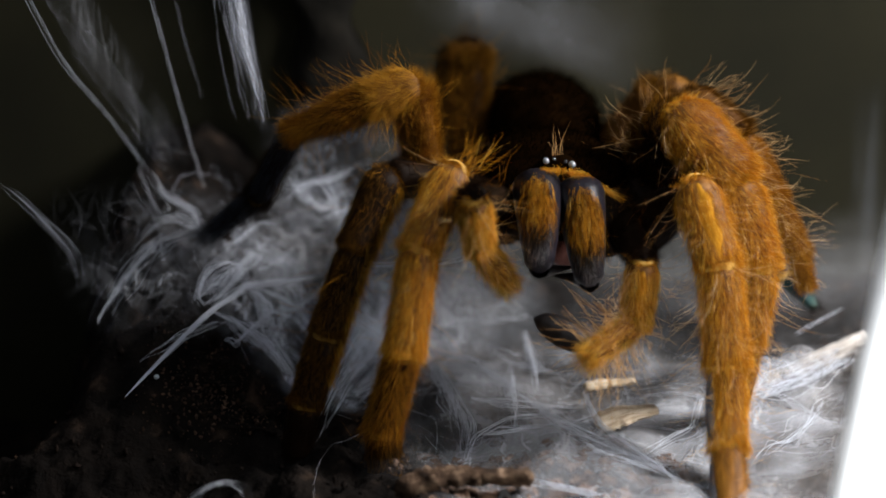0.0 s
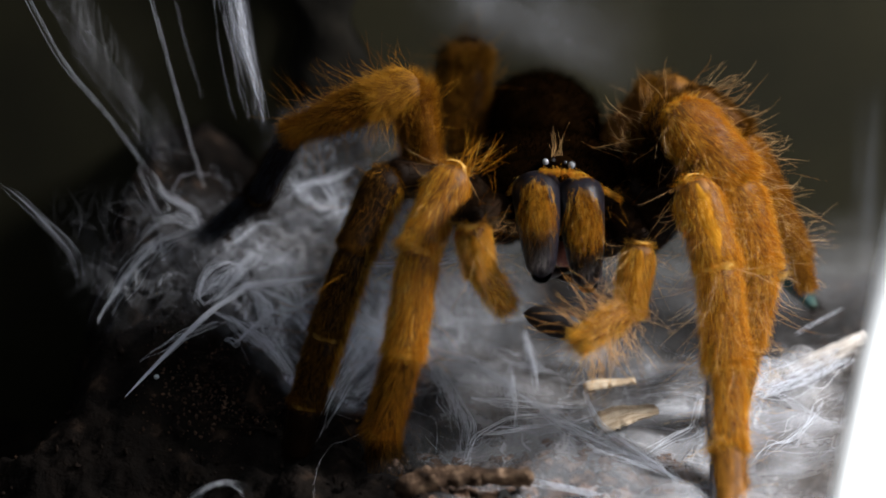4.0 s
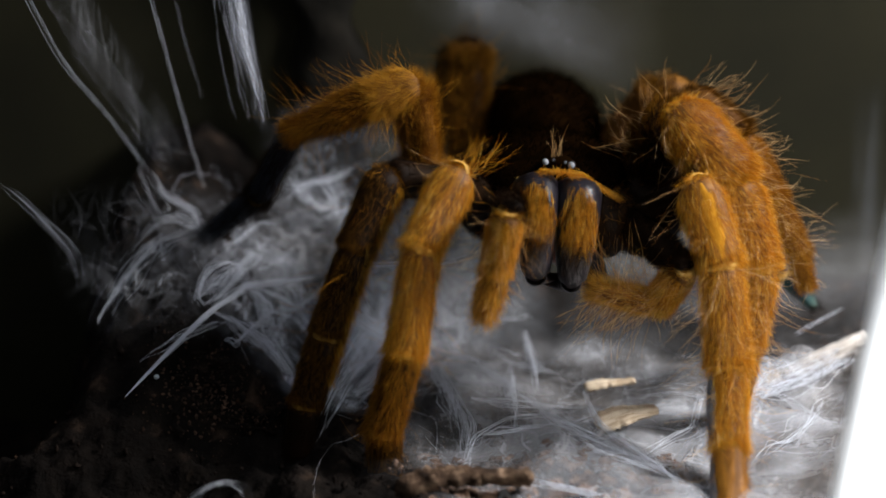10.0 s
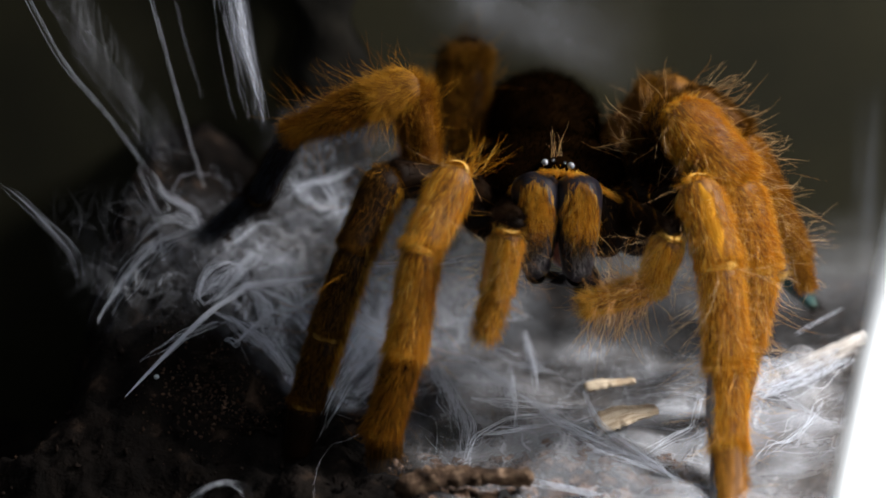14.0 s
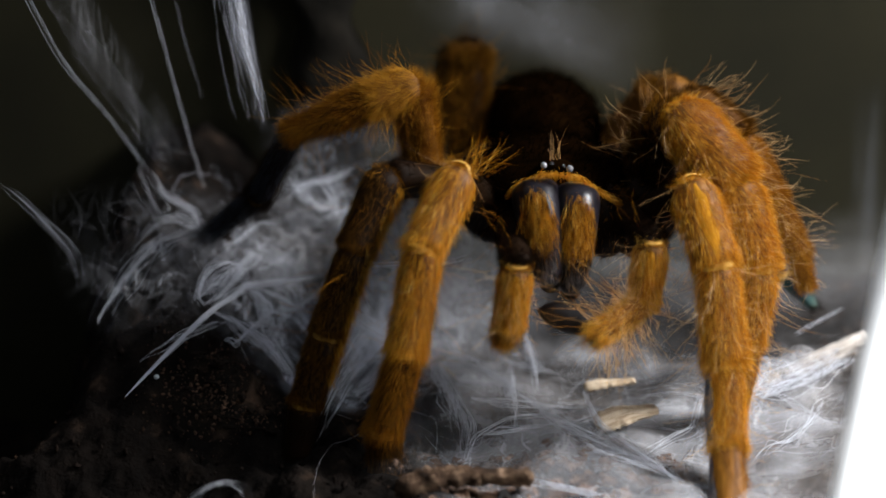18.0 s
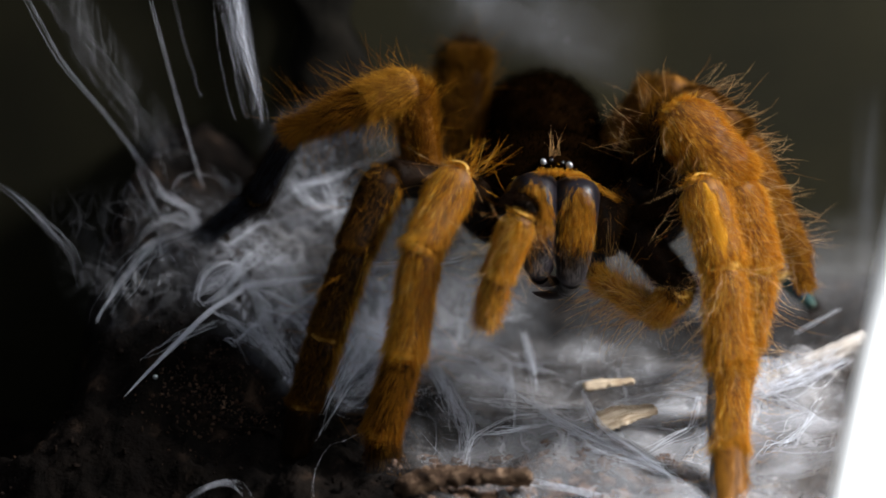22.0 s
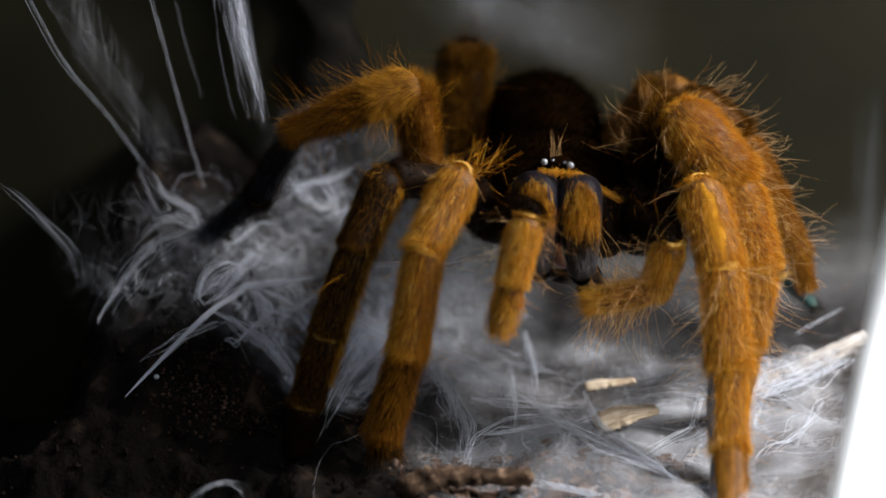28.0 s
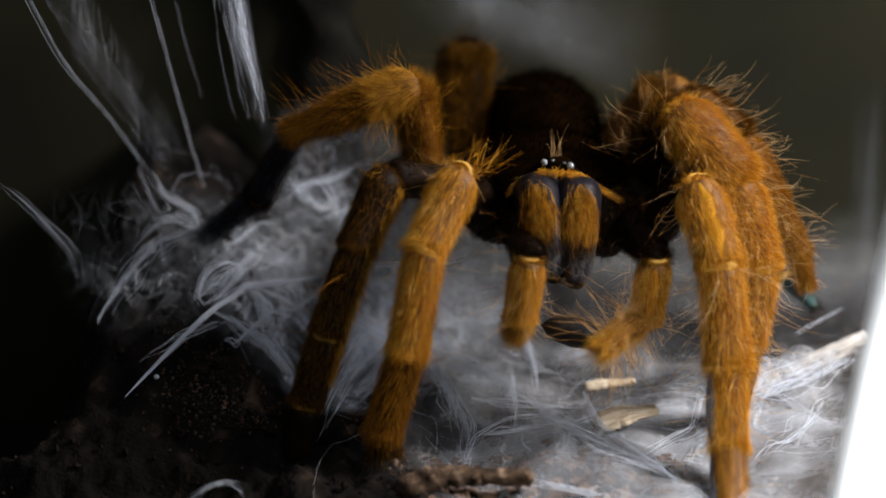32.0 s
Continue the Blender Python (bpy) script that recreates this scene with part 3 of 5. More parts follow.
def build_tuft(root, spot, way, n, length):
    """A tuft of long hair at a knee."""
    sh = Shape()
    p = np.array(spot) + rng.normal(size=(n, 3)) * np.array([0.9, 0.6, 0.5])
    w = unit(np.array(way) + rng.normal(size=(n, 3)) * 0.28)
    hairs(sh, p, w, rng.uniform(*length, n), rng.uniform(0.016, 0.028, n), rng.uniform(0, 0.4, n), 0)
    part("tuft", sh, [FUZZ], root, "tuft of long orange hair", root.matrix_basis.inverted())


def build_fringe(root, joints, radii, n, away):
    """A fringe of orange hair along one side of a leg, colouring in its lit edge."""
    sh = Shape()
    j, r = np.array(joints, float), np.array(radii, float)
    t = rng.random(n) * (len(j) - 1)
    k = np.arange(len(j))
    mid = np.stack([np.interp(t, k, j[:, i]) for i in range(3)], -1)
    along = unit(np.stack([np.interp(t, k, np.gradient(j[:, i])) for i in range(3)], -1))
    an = rng.normal(size=n) * 0.34
    side = unit(np.cross(np.cross(along, np.array(away)), along))
    back = np.cross(along, side)
    out = side * np.cos(an)[:, None] + back * np.sin(an)[:, None]
    p = mid + out * (np.interp(t, k, r) * 0.96)[:, None]
    hairs(sh, p, unit(out * rng.uniform(0.2, 0.9, (n, 1)) + along + rng.normal(size=(n, 3)) * 0.14), rng.uniform(0.6, 1.9, n), rng.uniform(0.012, 0.022, n), rng.uniform(0, 0.2, n), 0)
    part("fringe", sh, [FUZZ], root, "orange hair fringe", root.matrix_basis.inverted())


# bright hair on the right side puts the leg's lit edge into colour
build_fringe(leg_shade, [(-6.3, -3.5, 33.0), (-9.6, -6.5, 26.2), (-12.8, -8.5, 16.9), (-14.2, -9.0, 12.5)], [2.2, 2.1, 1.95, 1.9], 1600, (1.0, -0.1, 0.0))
build_tuft(leg_front_a, (3.0, -4.0, 34.5), (0.75, 0.2, 0.75), 42, (2.4, 5.0))

# body
HEAD = (12.7, 0.0, 32.8)


def build_body():
    sh = Shape()
    c, size = (HEAD[0] - 0.3, 9.4, HEAD[2] - 2.2), (8.6, 11.2, 3.6)
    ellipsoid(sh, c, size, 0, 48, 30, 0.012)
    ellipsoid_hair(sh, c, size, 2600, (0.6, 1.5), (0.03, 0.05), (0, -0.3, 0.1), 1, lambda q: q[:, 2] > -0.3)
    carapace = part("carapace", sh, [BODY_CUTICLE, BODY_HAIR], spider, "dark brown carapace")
    # fringe of orange hair along the front rim
    fr = Shape()
    rim = np.array([(7.8, 0.0, 30.8), (9.0, -1.4, 32.6), (10.9, -2.2, 33.7), (12.7, -2.4, 34.0), (14.9, -2.2, 33.6), (17.1, -1.0, 31.8), (19.8, 1.0, 29.6)])
    n = 1300
    t = rng.random(n) * 6
    root = np.stack([np.interp(t, np.arange(7), rim[:, i]) for i in range(3)], -1) + rng.normal(size=(n, 3)) * 0.2
    along = np.stack([(t - 3) * 0.4, -0.5 + 0 * t, -0.35 - 0.1 * np.abs(t - 3)], -1)
    hairs(fr, root, unit(along + rng.normal(size=(n, 3)) * 0.25), rng.uniform(0.35, 0.95, n), rng.uniform(0.013, 0.024, n), rng.uniform(0, 0.3, n), 0)
    part("fringe", fr, [FUZZ], carapace, "orange hair fringe")
    tb = Shape()
    e = (12.9, 0.6, 34.1)
    ellipsoid(tb, (e[0], e[1] + 0.8, e[2] - 0.6), (2.0, 1.6, 1.1), 0, 24, 16)
    n = 11
    root = np.stack([rng.uniform(-0.9, 0.9, n) + e[0], rng.uniform(0.2, 1.2, n) + e[1], np.full(n, e[2] + 0.2)], -1)
    way = unit(np.stack([rng.uniform(-0.3, 0.3, n), rng.uniform(-0.5, 0.3, n), np.ones(n)], -1))
    part("eye_mound", tb, [BODY_CUTICLE], carapace, "small dark eye mound")
    for i in range(n):
        hs = Shape()
        hairs(hs, root[i:i + 1], way[i:i + 1], rng.uniform(2.0, 4.2, 1), np.full(1, 0.016), rng.uniform(0.1, 0.6, 1), 0)
        part("bristle", hs, [LONG_HAIR], carapace)
    for q, r in (((11.4, -0.3, 34.3), 0.38), ((14.3, -0.3, 33.9), 0.42), ((12.3, -0.3, 34.5), 0.24), ((13.6, -0.3, 34.2), 0.24)):
        es = Shape()
        ellipsoid(es, q, (r, r, r), 0, 16, 12, 0)
        part("eye", es, [EYE_GLOSS if r > 0.3 else DARK_EYE], carapace, "glossy bead-like eye")
    ab = Shape()
    c2, s2 = ((12.1, 28.0, 29.7)[0], 29, (12.1, 28.0, 29.7)[2]), (7.6, 11, 7.2)
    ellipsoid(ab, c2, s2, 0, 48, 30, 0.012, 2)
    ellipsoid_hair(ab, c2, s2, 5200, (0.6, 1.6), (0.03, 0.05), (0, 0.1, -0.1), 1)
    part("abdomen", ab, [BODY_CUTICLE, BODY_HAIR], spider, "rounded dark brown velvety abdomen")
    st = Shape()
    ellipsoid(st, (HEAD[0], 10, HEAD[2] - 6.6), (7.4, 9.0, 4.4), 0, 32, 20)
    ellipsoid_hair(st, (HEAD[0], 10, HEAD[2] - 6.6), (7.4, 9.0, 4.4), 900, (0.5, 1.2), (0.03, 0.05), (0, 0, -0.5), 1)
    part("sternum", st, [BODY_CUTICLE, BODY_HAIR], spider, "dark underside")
    for spot, size in (((20.1, 7.0, 25.6), (3.6, 4.2, 3.8)), ((22.7, 9.0, 27.4), (3.4, 4.2, 3.6)), ((22.5, 14.0, 28.0), (3.4, 4.2, 3.2)), ((21.3, 20.0, 27.6), (3.4, 4.2, 3.2)),
                       ((6.4, 7.0, 26.3), (3.6, 4.2, 3.8)), ((4.2, 9.0, 27.7), (3.4, 4.2, 3.6)), ((4.4, 14.0, 28.1), (3.4, 4.2, 3.2)), ((5.9, 20.0, 27.6), (3.4, 4.2, 3.2)),
                       ((18.3, 3.6, 26.4), (3.2, 3.4, 4.4)), ((8.2, 4.0, 27.9), (2.6, 3.0, 3.6))):
        cx = Shape()
        ellipsoid(cx, spot, size, 0, 28, 18, 0.03, size[0])
        ellipsoid_hair(cx, spot, size, 500, (0.5, 1.4), (0.02, 0.036), (0, -0.2, -0.3), 1)
        part("coxa", cx, [DARK_CUTICLE, BROWN_SHADE_HAIR], spider, "dark brown leg base")
    mo = Shape()
    q = (14.2, 3.5, 22.9)
    ellipsoid(mo, q, (2.2, 1.6, 2.4), 0, 24, 16)
    part("mouth", mo, [PINK], spider, "moist pinkish mouthpart")
    return carapace


carapace = build_body()


def build_chelicera(label, side):
    """Runs along +z from its root; side: +1 or -1, the way to the other one."""
    sh = Shape()
    rings, sides, L = 40, 24, 12.8
    s = np.linspace(0, 1, rings)
    r = np.interp(s, [0, 0.03, 0.08, 0.16, 0.45, 0.75, 0.93, 1], [1.0, 2.0, 2.6, 2.8, 2.5, 2.05, 1.6, 0.6])
    a = np.arange(sides) / sides * 2 * np.pi
    bow = -1.5 * np.sin(s * np.pi * 0.9)
    v = np.stack([r[:, None] * np.cos(a), r[:, None] * np.sin(a) * 1.15 + bow[:, None], np.broadcast_to(s[:, None] * L, (rings, sides))], -1)
    sh.add(v.reshape(-1, 3), quads(rings, sides))
    sh.f.append((np.array([[i for i in range(sides)][::-1], [(rings - 1) * sides + i for i in range(sides)]]), 0))

    def coat(n, lo, hi, slot, length):
        t = lo + (hi - lo) * rng.random(n) ** 0.8
        t = np.clip(t + rng.normal(size=n) * 0.05, 0.15, 0.95)
        an = np.pi * (1.5 - 0.03 * side + np.clip(rng.normal(size=n) * 0.5, -1.2, 1.2) * (0.08 + 0.36 * np.clip(t, 0, 0.45)))
        ra = np.interp(t, s, r)
        nrm = np.stack([np.cos(an), np.sin(an), 0 * an], -1)
        p = np.stack([ra * np.cos(an), ra * np.sin(an) * 1.15 + np.interp(t, s, bow), t * L], -1)
        way = unit(nrm * 0.15 + np.array([0, 0, 1.0]) + rng.normal(size=(n, 3)) * 0.09)
        hairs(sh, p, way, rng.uniform(*length, n), rng.uniform(0.013, 0.026, n), rng.uniform(0, 0.2, n), slot)
    coat(1200, 0.25, 0.62, 1, (1.0, 2.6))
    coat(1100, 0.24, 0.80, 3, (1.0, 2.4))
    coat(1100, 0.26, 0.72, 4, (0.9, 2.2))
    coat(460, 0.62, 0.92, 2, (0.8, 1.9))
    ob = part("chelicera", sh, [BARE_CUTICLE, FUZZ, GREY_HAIR, DARK_HAIR, OCHRE_HAIR], spider, label)
    # the fang, a bent spike that folds under
    fg = Shape()
    u = np.linspace(0, 1, 18)
    path = np.stack([side * 3.4 * (1 - np.cos(u * 1.7)), -0.8 * np.sin(u * 2.4), 4.0 * np.sin(u * 1.7) - 0.4], -1)
    tube(fg, path, 1.1 * (1 - u) ** 0.75 + 0.05, 14)
    fang = part("fang", fg, [FANG_BLACK], ob, "glossy black curved fang", pose(0, 0.2 * MM, 12.0 * MM))
    return ob, fang


chel_a, fang_a = build_chelicera("bulging jaw with orange hair and a bare purple-black root", -1)
chel_b, fang_b = build_chelicera("bulging jaw with orange hair and a bare purple-black root", 1)
ROOT_A, ROOT_B = (10.4, 0.8, 31.9), (15.1, 0.8, 31.7)


def build_palp(label, tibia_len, tarsus_len, shaggy, bulb_mat, bulb_label, k=1.0):
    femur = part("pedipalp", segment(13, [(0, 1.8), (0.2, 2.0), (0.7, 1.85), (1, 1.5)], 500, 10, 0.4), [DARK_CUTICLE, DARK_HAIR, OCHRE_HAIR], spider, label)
    tib = part("tibia", segment(tibia_len, [(0, 1.5), (0.2, 1.75), (0.7, 1.65), (1, 1.45)], 900, 24, 0.3, (0.6, 1.5), stripe=-1.6), [ORANGE, PALE_FUZZ, LONG_HAIR, STRIPE], femur)
    tar = part("tarsus", segment(tarsus_len, [(0, 1.3), (0.4, 1.35), (0.8, 1.2), (1, 0.8)], 260, shaggy, 0.4, (0.9, 2.2), (3.0, 6.0) if shaggy > 50 else (1.2, 2.4), bristle=(0.018, 0.03)), [ORANGE, PALE_FUZZ, TAN_HAIR], femur)
    cu = Shape()
    a = np.linspace(0, 1, 8)
    tube(cu, np.stack([0 * a, 0 * a, -0.2 + 0.4 * a], -1), 1.5 * (0.66 + 0.17 * np.sin(a * np.pi)), 20)
    ring = part("joint_cuff", cu, [CUFF], femur, "pale yellow joint skin")
    bu = Shape()
    u = np.linspace(0, 1, 22)
    tube(bu, np.stack([0 * u, 0.9 * k * np.sin(u * 2), 6.8 * k * u], -1),
         np.interp(u, [0, 0.05, 0.2, 0.45, 0.7, 0.88, 0.96, 1], np.array([0.2, 0.9, 1.5, 1.75, 1.5, 0.95, 0.45, 0.08]) * k), 18)
    bulb = part("bulb", bu, [bulb_mat], femur, bulb_label)
    return femur, tib, tar, ring, bulb


palp_a = build_palp("hairy feeler moving beside the jaws", 7.2, 5.6, 14, PEARL, "bulb whose gloss is coloured in as pearly grey", 0.55)
palp_b = build_palp("shaggy feeler reaching towards the mouth", 7.5, 7.8, 120, BULB_BLACK, "smooth black pear-shaped bulb")

# ---- silk ----


def sheet(name, corner_fn, nu, nv, mat, label, group="silk webbing", rim=0.18):
    """A silk sheet from a function of u, v in 0..1; it thins out at its rim."""
    U, V = np.meshgrid(np.linspace(0, 1, nu), np.linspace(0, 1, nv))
    p = corner_fn(U, V)
    sh = Shape()
    sh.add(p.reshape(-1, 3), quads(nv, nu, False))
    ob = part(name, sh, [mat])
    at = ob.data.attributes.new("body", "FLOAT", "POINT")
    e = step(0, rim, np.minimum(U, 1 - U)) * step(0, rim, np.minimum(V, 1 - V))
    at.data.foreach_set("value", e.ravel().astype(np.float32))
    return tagged(ob, label, "spider silk", group)


def ripple(x, y, k, s):
    return k * (np.sin(x * s + 1.1 * np.sin(y * s * 0.7)) + 0.6 * np.sin(y * s * 1.7 + x * s * 0.5))


def ground_silk(U, V):
    x = -10 + 64 * U
    front = -20 - 13 * step(16, 32, x)
    y = front + (25 - front) * V
    return np.stack([x, y, ground_height(x, y) + 1.3 + ripple(x, y, 0.15, 0.5)], -1)


def mound_silk(U, V):
    x, y = -34 + 32 * U, 0 + 28 * V
    return np.stack([x, y, ground_height(x, y) + 1.4 + ripple(x, y, 0.4, 0.45)], -1)


def back_silk(U, V):
    x, y = -10 + 25 * U, 14 + 34 * V
    return np.stack([x, y, 4 + 17 * V ** 1.6 + ripple(x, y, 0.5, 0.22)], -1)


def dim_silk(U, V):
    x, y = 10 + 36 * U, 15 + 34 * V
    return np.stack([x, y, 3 + 15 * V ** 1.6 + ripple(x, y, 0.5, 0.22)], -1)


def side_silk(U, V):
    x, y = -24 + 28 * U, 20 + 16 * V
    return np.stack([x, y, 8 + 22 * V + 3 * np.sin(U * 5) + ripple(x, y, 0.5, 0.3)], -1)


def far_silk(U, V):
    x = -6 + 36 * U
    return np.stack([x, 49 + 2 * np.sin(U * 4), 33 + 24 * V - 8 * U + 3 * np.sin(V * 5 + U * 3)], -1)


sheet("silk_sheet", ground_silk, 120, 110, SILK_SHEET, "whitish silk sheet spread over the soil")
sheet("silk_sheet", mound_silk, 70, 90, SILK_WEB, "torn whitish silk sheet over the soil mound", rim=0.35)
sheet("silk_sheet", lambda U, V: mound_silk(U, V) + np.stack([0 * U, 0 * U, 1.2 + 1.5 * np.sin(U * 7 + V * 5)], -1), 70, 90, SILK_WEB,
      "lacy upper silk sheet over the soil mound", rim=0.35)
sheet("silk_sheet", lambda U, V: ground_silk(U, V) + np.stack([0 * U, 0 * U, 0.7 + 0.4 * np.sin(U * 5 + V * 4)], -1), 120, 110, SILK_LACE,
      "lacy upper silk sheet over the soil")
sheet("silk_veil", back_silk, 70, 40, SILK_VEIL, "smoky grey silk veil behind the spider", rim=0.3)
sheet("silk_veil", dim_silk, 60, 40, SILK_FAINT, "dim thin silk veil in the shade behind the feelers", rim=0.3)
sheet("silk_veil", side_silk, 50, 40, SILK_LACE, "smoky grey silk veil under the bent leg")


def ridge_silk(U, V):
    x = 32 + 22 * U
    a = V * np.pi * 1.2 - 0.3
    r = 2.2 + 0.5 * np.sin(U * 17) + 0.35 * np.sin(U * 31 + V * 9)
    return np.stack([x, 8 + 3 * U - r * np.cos(a) * 1.3, 3.5 + 3 * U + r * np.sin(a)], -1)


def corner_silk(U, V):
    x, y = 32 + 40 * U, 20 + 30 * V
    return np.stack([x, y, 3 + 11 * V ** 1.3 + ripple(x, y, 0.5, 0.25)], -1)


sheet("silk_veil", corner_silk, 40, 40, SILK_FAINT, "smoky grey silk veil behind the silk ridge", rim=0.45)
sheet("silk_roll", lambda U, V: ridge_silk(U, V) + np.stack([0 * U, 0 * U - 0.5, 0.6 + 0.3 * np.sin(U * 40 + V * 20)], -1), 120, 50, SILK_LACE,
      "lacy outer silk on the soil ridge")
sheet("silk_roll", ridge_silk, 80, 40, SILK_SHEET, "cottony white silk roll along the soil ridge")
sheet("silk_veil", far_silk, 50, 40, SILK_MIST, "pale silk patch hung near the tank wall", rim=0.45)


def strands(name, n, centre, spread, heading, fan, length, lift, radius, label, k=9):
    """Loose fibres that lie over the ground."""
    th = np.radians(heading) + rng.normal(size=n) * np.radians(fan)
    x = centre[0] + np.clip(rng.normal(size=n), -1.3, 1.3) * spread[0]
    y = centre[1] + np.clip(rng.normal(size=n), -1.3, 1.3) * spread[1]
    L = rng.uniform(*length, n)
    turn = rng.normal(size=n) * 0.5
    s = np.linspace(-0.5, 0.5, k)
    ang = th[:, None] + turn[:, None] * s[None] * 2
    px = x[:, None] + np.cumsum(np.cos(ang), 1) * (L / k)[:, None]
    py = y[:, None] + np.cumsum(np.sin(ang), 1) * (L / k)[:, None]
    up = np.abs(rng.normal(size=n))[:, None] * lift
    pz = ground_height(px, py) + 0.5 + up * (0.4 + 0.6 * np.sin((s + 0.5) * np.pi * rng.uniform(0.6, 1.6, n)[:, None])) + 0.15 * rng.normal(size=(n, k))
    rad = rng.uniform(*radius, n)[:, None] * (0.6 + 0.4 * np.sin((s + 0.5) * np.pi))[None]
    sh = Shape()
    many_tubes(sh, np.stack([px, py, pz], -1), rad, 3)
    return tagged(part(name, sh, [SILK]), label, "spider silk", kind="stuff")


strands("silk_fibres", 150, (12, 2), (12, 9), 10, 60, (8, 24), 1.0, (0.010, 0.022), "tangle of fine silk fibres over the soil")
strands("silk_fibres", 120, (-19, 16), (8, 7), 60, 45, (8, 24), 1.4, (0.010, 0.020), "tangle of fine silk fibres over the mound")
strands("silk_fibres", 80, (38, 2), (8, 8), 20, 35, (8, 24), 0.8, (0.006, 0.014), "tangle of fine silk fibres by the lamp")


def bundle(name, points, n, r_fibre, width, label, end_width=None, k=16, stray=0.05):
    """A strand of many fibres along a bent line; width: how far they fan out."""
    p = np.array(points, float)
    t = np.linspace(0, 1, len(p))
    s = np.linspace(0, 1, k)
    line = np.stack([np.interp(s, t, p[:, i]) for i in range(3)], -1)
    for _ in range(2):
        line[1:-1] = 0.25 * line[:-2] + 0.5 * line[1:-1] + 0.25 * line[2:]
    w = np.interp(s, [0, 1], [width, width if end_width is None else end_width])
    off = rng.normal(size=(n, 1, 3)) * np.array([1, 1, 0.6])
    wav = rng.normal(size=(n, 1, 3)) * np.sin(s[None, :, None] * np.pi * rng.uniform(1, 3, (n, 1, 1)) + rng.uniform(0, 6, (n, 1, 1))) * 0.35
    lo, hi = rng.random((n, 1)) * 0.3, 1 - rng.random((n, 1)) * 0.3
    if n < 6:
        lo, hi = lo * 0, hi * 0 + 1
    span = lo + (hi - lo) * s[None]
    along = np.stack([np.interp(span, s, line[:, i]) for i in range(3)], -1)
    paths = along + (off + wav) * np.interp(span, s, w)[:, :, None]
    rad = np.broadcast_to(rng.uniform(0.4, 1.0, (n, 1)) * r_fibre * (0.55 + 0.45 * np.sin(np.pi * s)), (n, k))
    jag = np.cumsum(rng.normal(size=(n, k, 3)) * stray, 1)
    for _ in range(3):
        jag[:, 1:-1] = 0.25 * jag[:, :-2] + 0.5 * jag[:, 1:-1] + 0.25 * jag[:, 2:]
    paths = paths + jag - np.linspace(0, 1, k)[None, :, None] * jag[:, -1:]
    ob = new(name)
    ob.location = mm(line[-1])
    for i in range(n):
        sh = Shape()
        many_tubes(sh, paths[i:i + 1] - line[-1], rad[i:i + 1], 5)
        part("fibre", sh, [SILK], ob)
    return tagged(ob, label, "spider silk", "silk strands")


def drape(left, right, label, mat=SILK_DRAPE, rim=0.2):
    """A thin hanging veil between two bent lines."""
    a, b = np.array(left, float), np.array(right, float)
    t = np.linspace(0, 1, len(a))

    def surface_at(U, V):
        la = np.stack([np.interp(V, t, a[:, i]) for i in range(3)], -1)
        lb = np.stack([np.interp(V, t, b[:, i]) for i in range(3)], -1)
        return la + (lb - la) * U[..., None] + np.stack([0 * U, 0.5 * np.sin(U * 9 + V * 3), 0 * U], -1)
    return sheet("silk_drape", surface_at, 24, 40, mat, label, rim=rim)


bundle("silk_strand", [(-48.2, 10.0, 53.1), (-44.3, 14.0, 42.3), (-39.3, 18.0, 34.2), (-36.0, 22.0, 27.1)], 4, 0.017, 0.14, "taut pale silk strand hanging into the mound")
drape([(-46.4, 11.0, 54.2), (-43.6, 14.0, 43.0), (-39.3, 18.0, 34.9), (-36.0, 22.0, 26.3)], [(-42.7, 16.0, 53.2), (-37.2, 20.0, 43.0), (-33.3, 24.0, 34.4), (-30.8, 27.0, 25.6)], "thin grey silk veil hanging over the mound", SILK_HAZE)
bundle("silk_strand", [(-47.9, 24.0, 50.4), (-42.2, 26.0, 40.9), (-36.0, 28.0, 30.5), (-32.4, 30.0, 21.8)], 7, 0.008, 0.7, "faint fanned silk strand")
bundle("silk_strand", [(-33.9, 12.0, 52.7), (-31.8, 14.0, 41.7), (-30.1, 16.0, 33.0), (-28.7, 18.0, 26.1)], 4, 0.018, 0.1, "thin taut silk strand")
bundle("silk_strand", [(-32.4, 22.0, 50.7), (-31.0, 24.0, 42.1), (-29.5, 26.0, 35.3)], 2, 0.010, 0.12, "thin faint silk strand")
bundle("silk_strand", [(-52.4, 8.0, 30.4), (-47.9, 10.0, 25.3), (-44.2, 12.0, 20.2), (-43.8, 14.0, 13.8)], 7, 0.014, 0.22, "slack wispy silk strand on the soil mound", 0.5, 22, 0.06)
bundle("silk_strand", [(-36.4, 22.0, 27.2), (-34.0, 20.0, 21.9), (-29.7, 18.0, 19.7)], 5, 0.012, 0.5, "loose silk fibres above the mound", 0.9)
drape([(-26.7, 14.0, 53.6), (-25.3, 14.0, 45.7), (-23.5, 14.0, 39.6), (-21.7, 13.0, 34.0)], [(-22.8, 14.0, 53.6), (-21.7, 14.0, 45.7), (-20.7, 14.0, 39.6), (-20.1, 13.0, 33.5)], "broad pale silk band hanging down")
drape([(-26.0, 14.5, 53.5), (-24.9, 14.5, 45.6), (-22.7, 14.5, 39.5), (-21.3, 13.5, 34.2)], [(-23.4, 14.5, 53.5), (-21.9, 14.5, 44.9), (-21.0, 14.5, 39.5), (-20.3, 13.5, 33.6)], "broad pale silk band hanging down")
bundle("silk_strand", [(-25.2, 14.0, 52.3), (-23.2, 14.0, 45.0), (-21.6, 14.0, 39.0), (-20.5, 13.0, 34.0)], 10, 0.012, 0.5, "pale silk threads in the hanging band", 0.2)
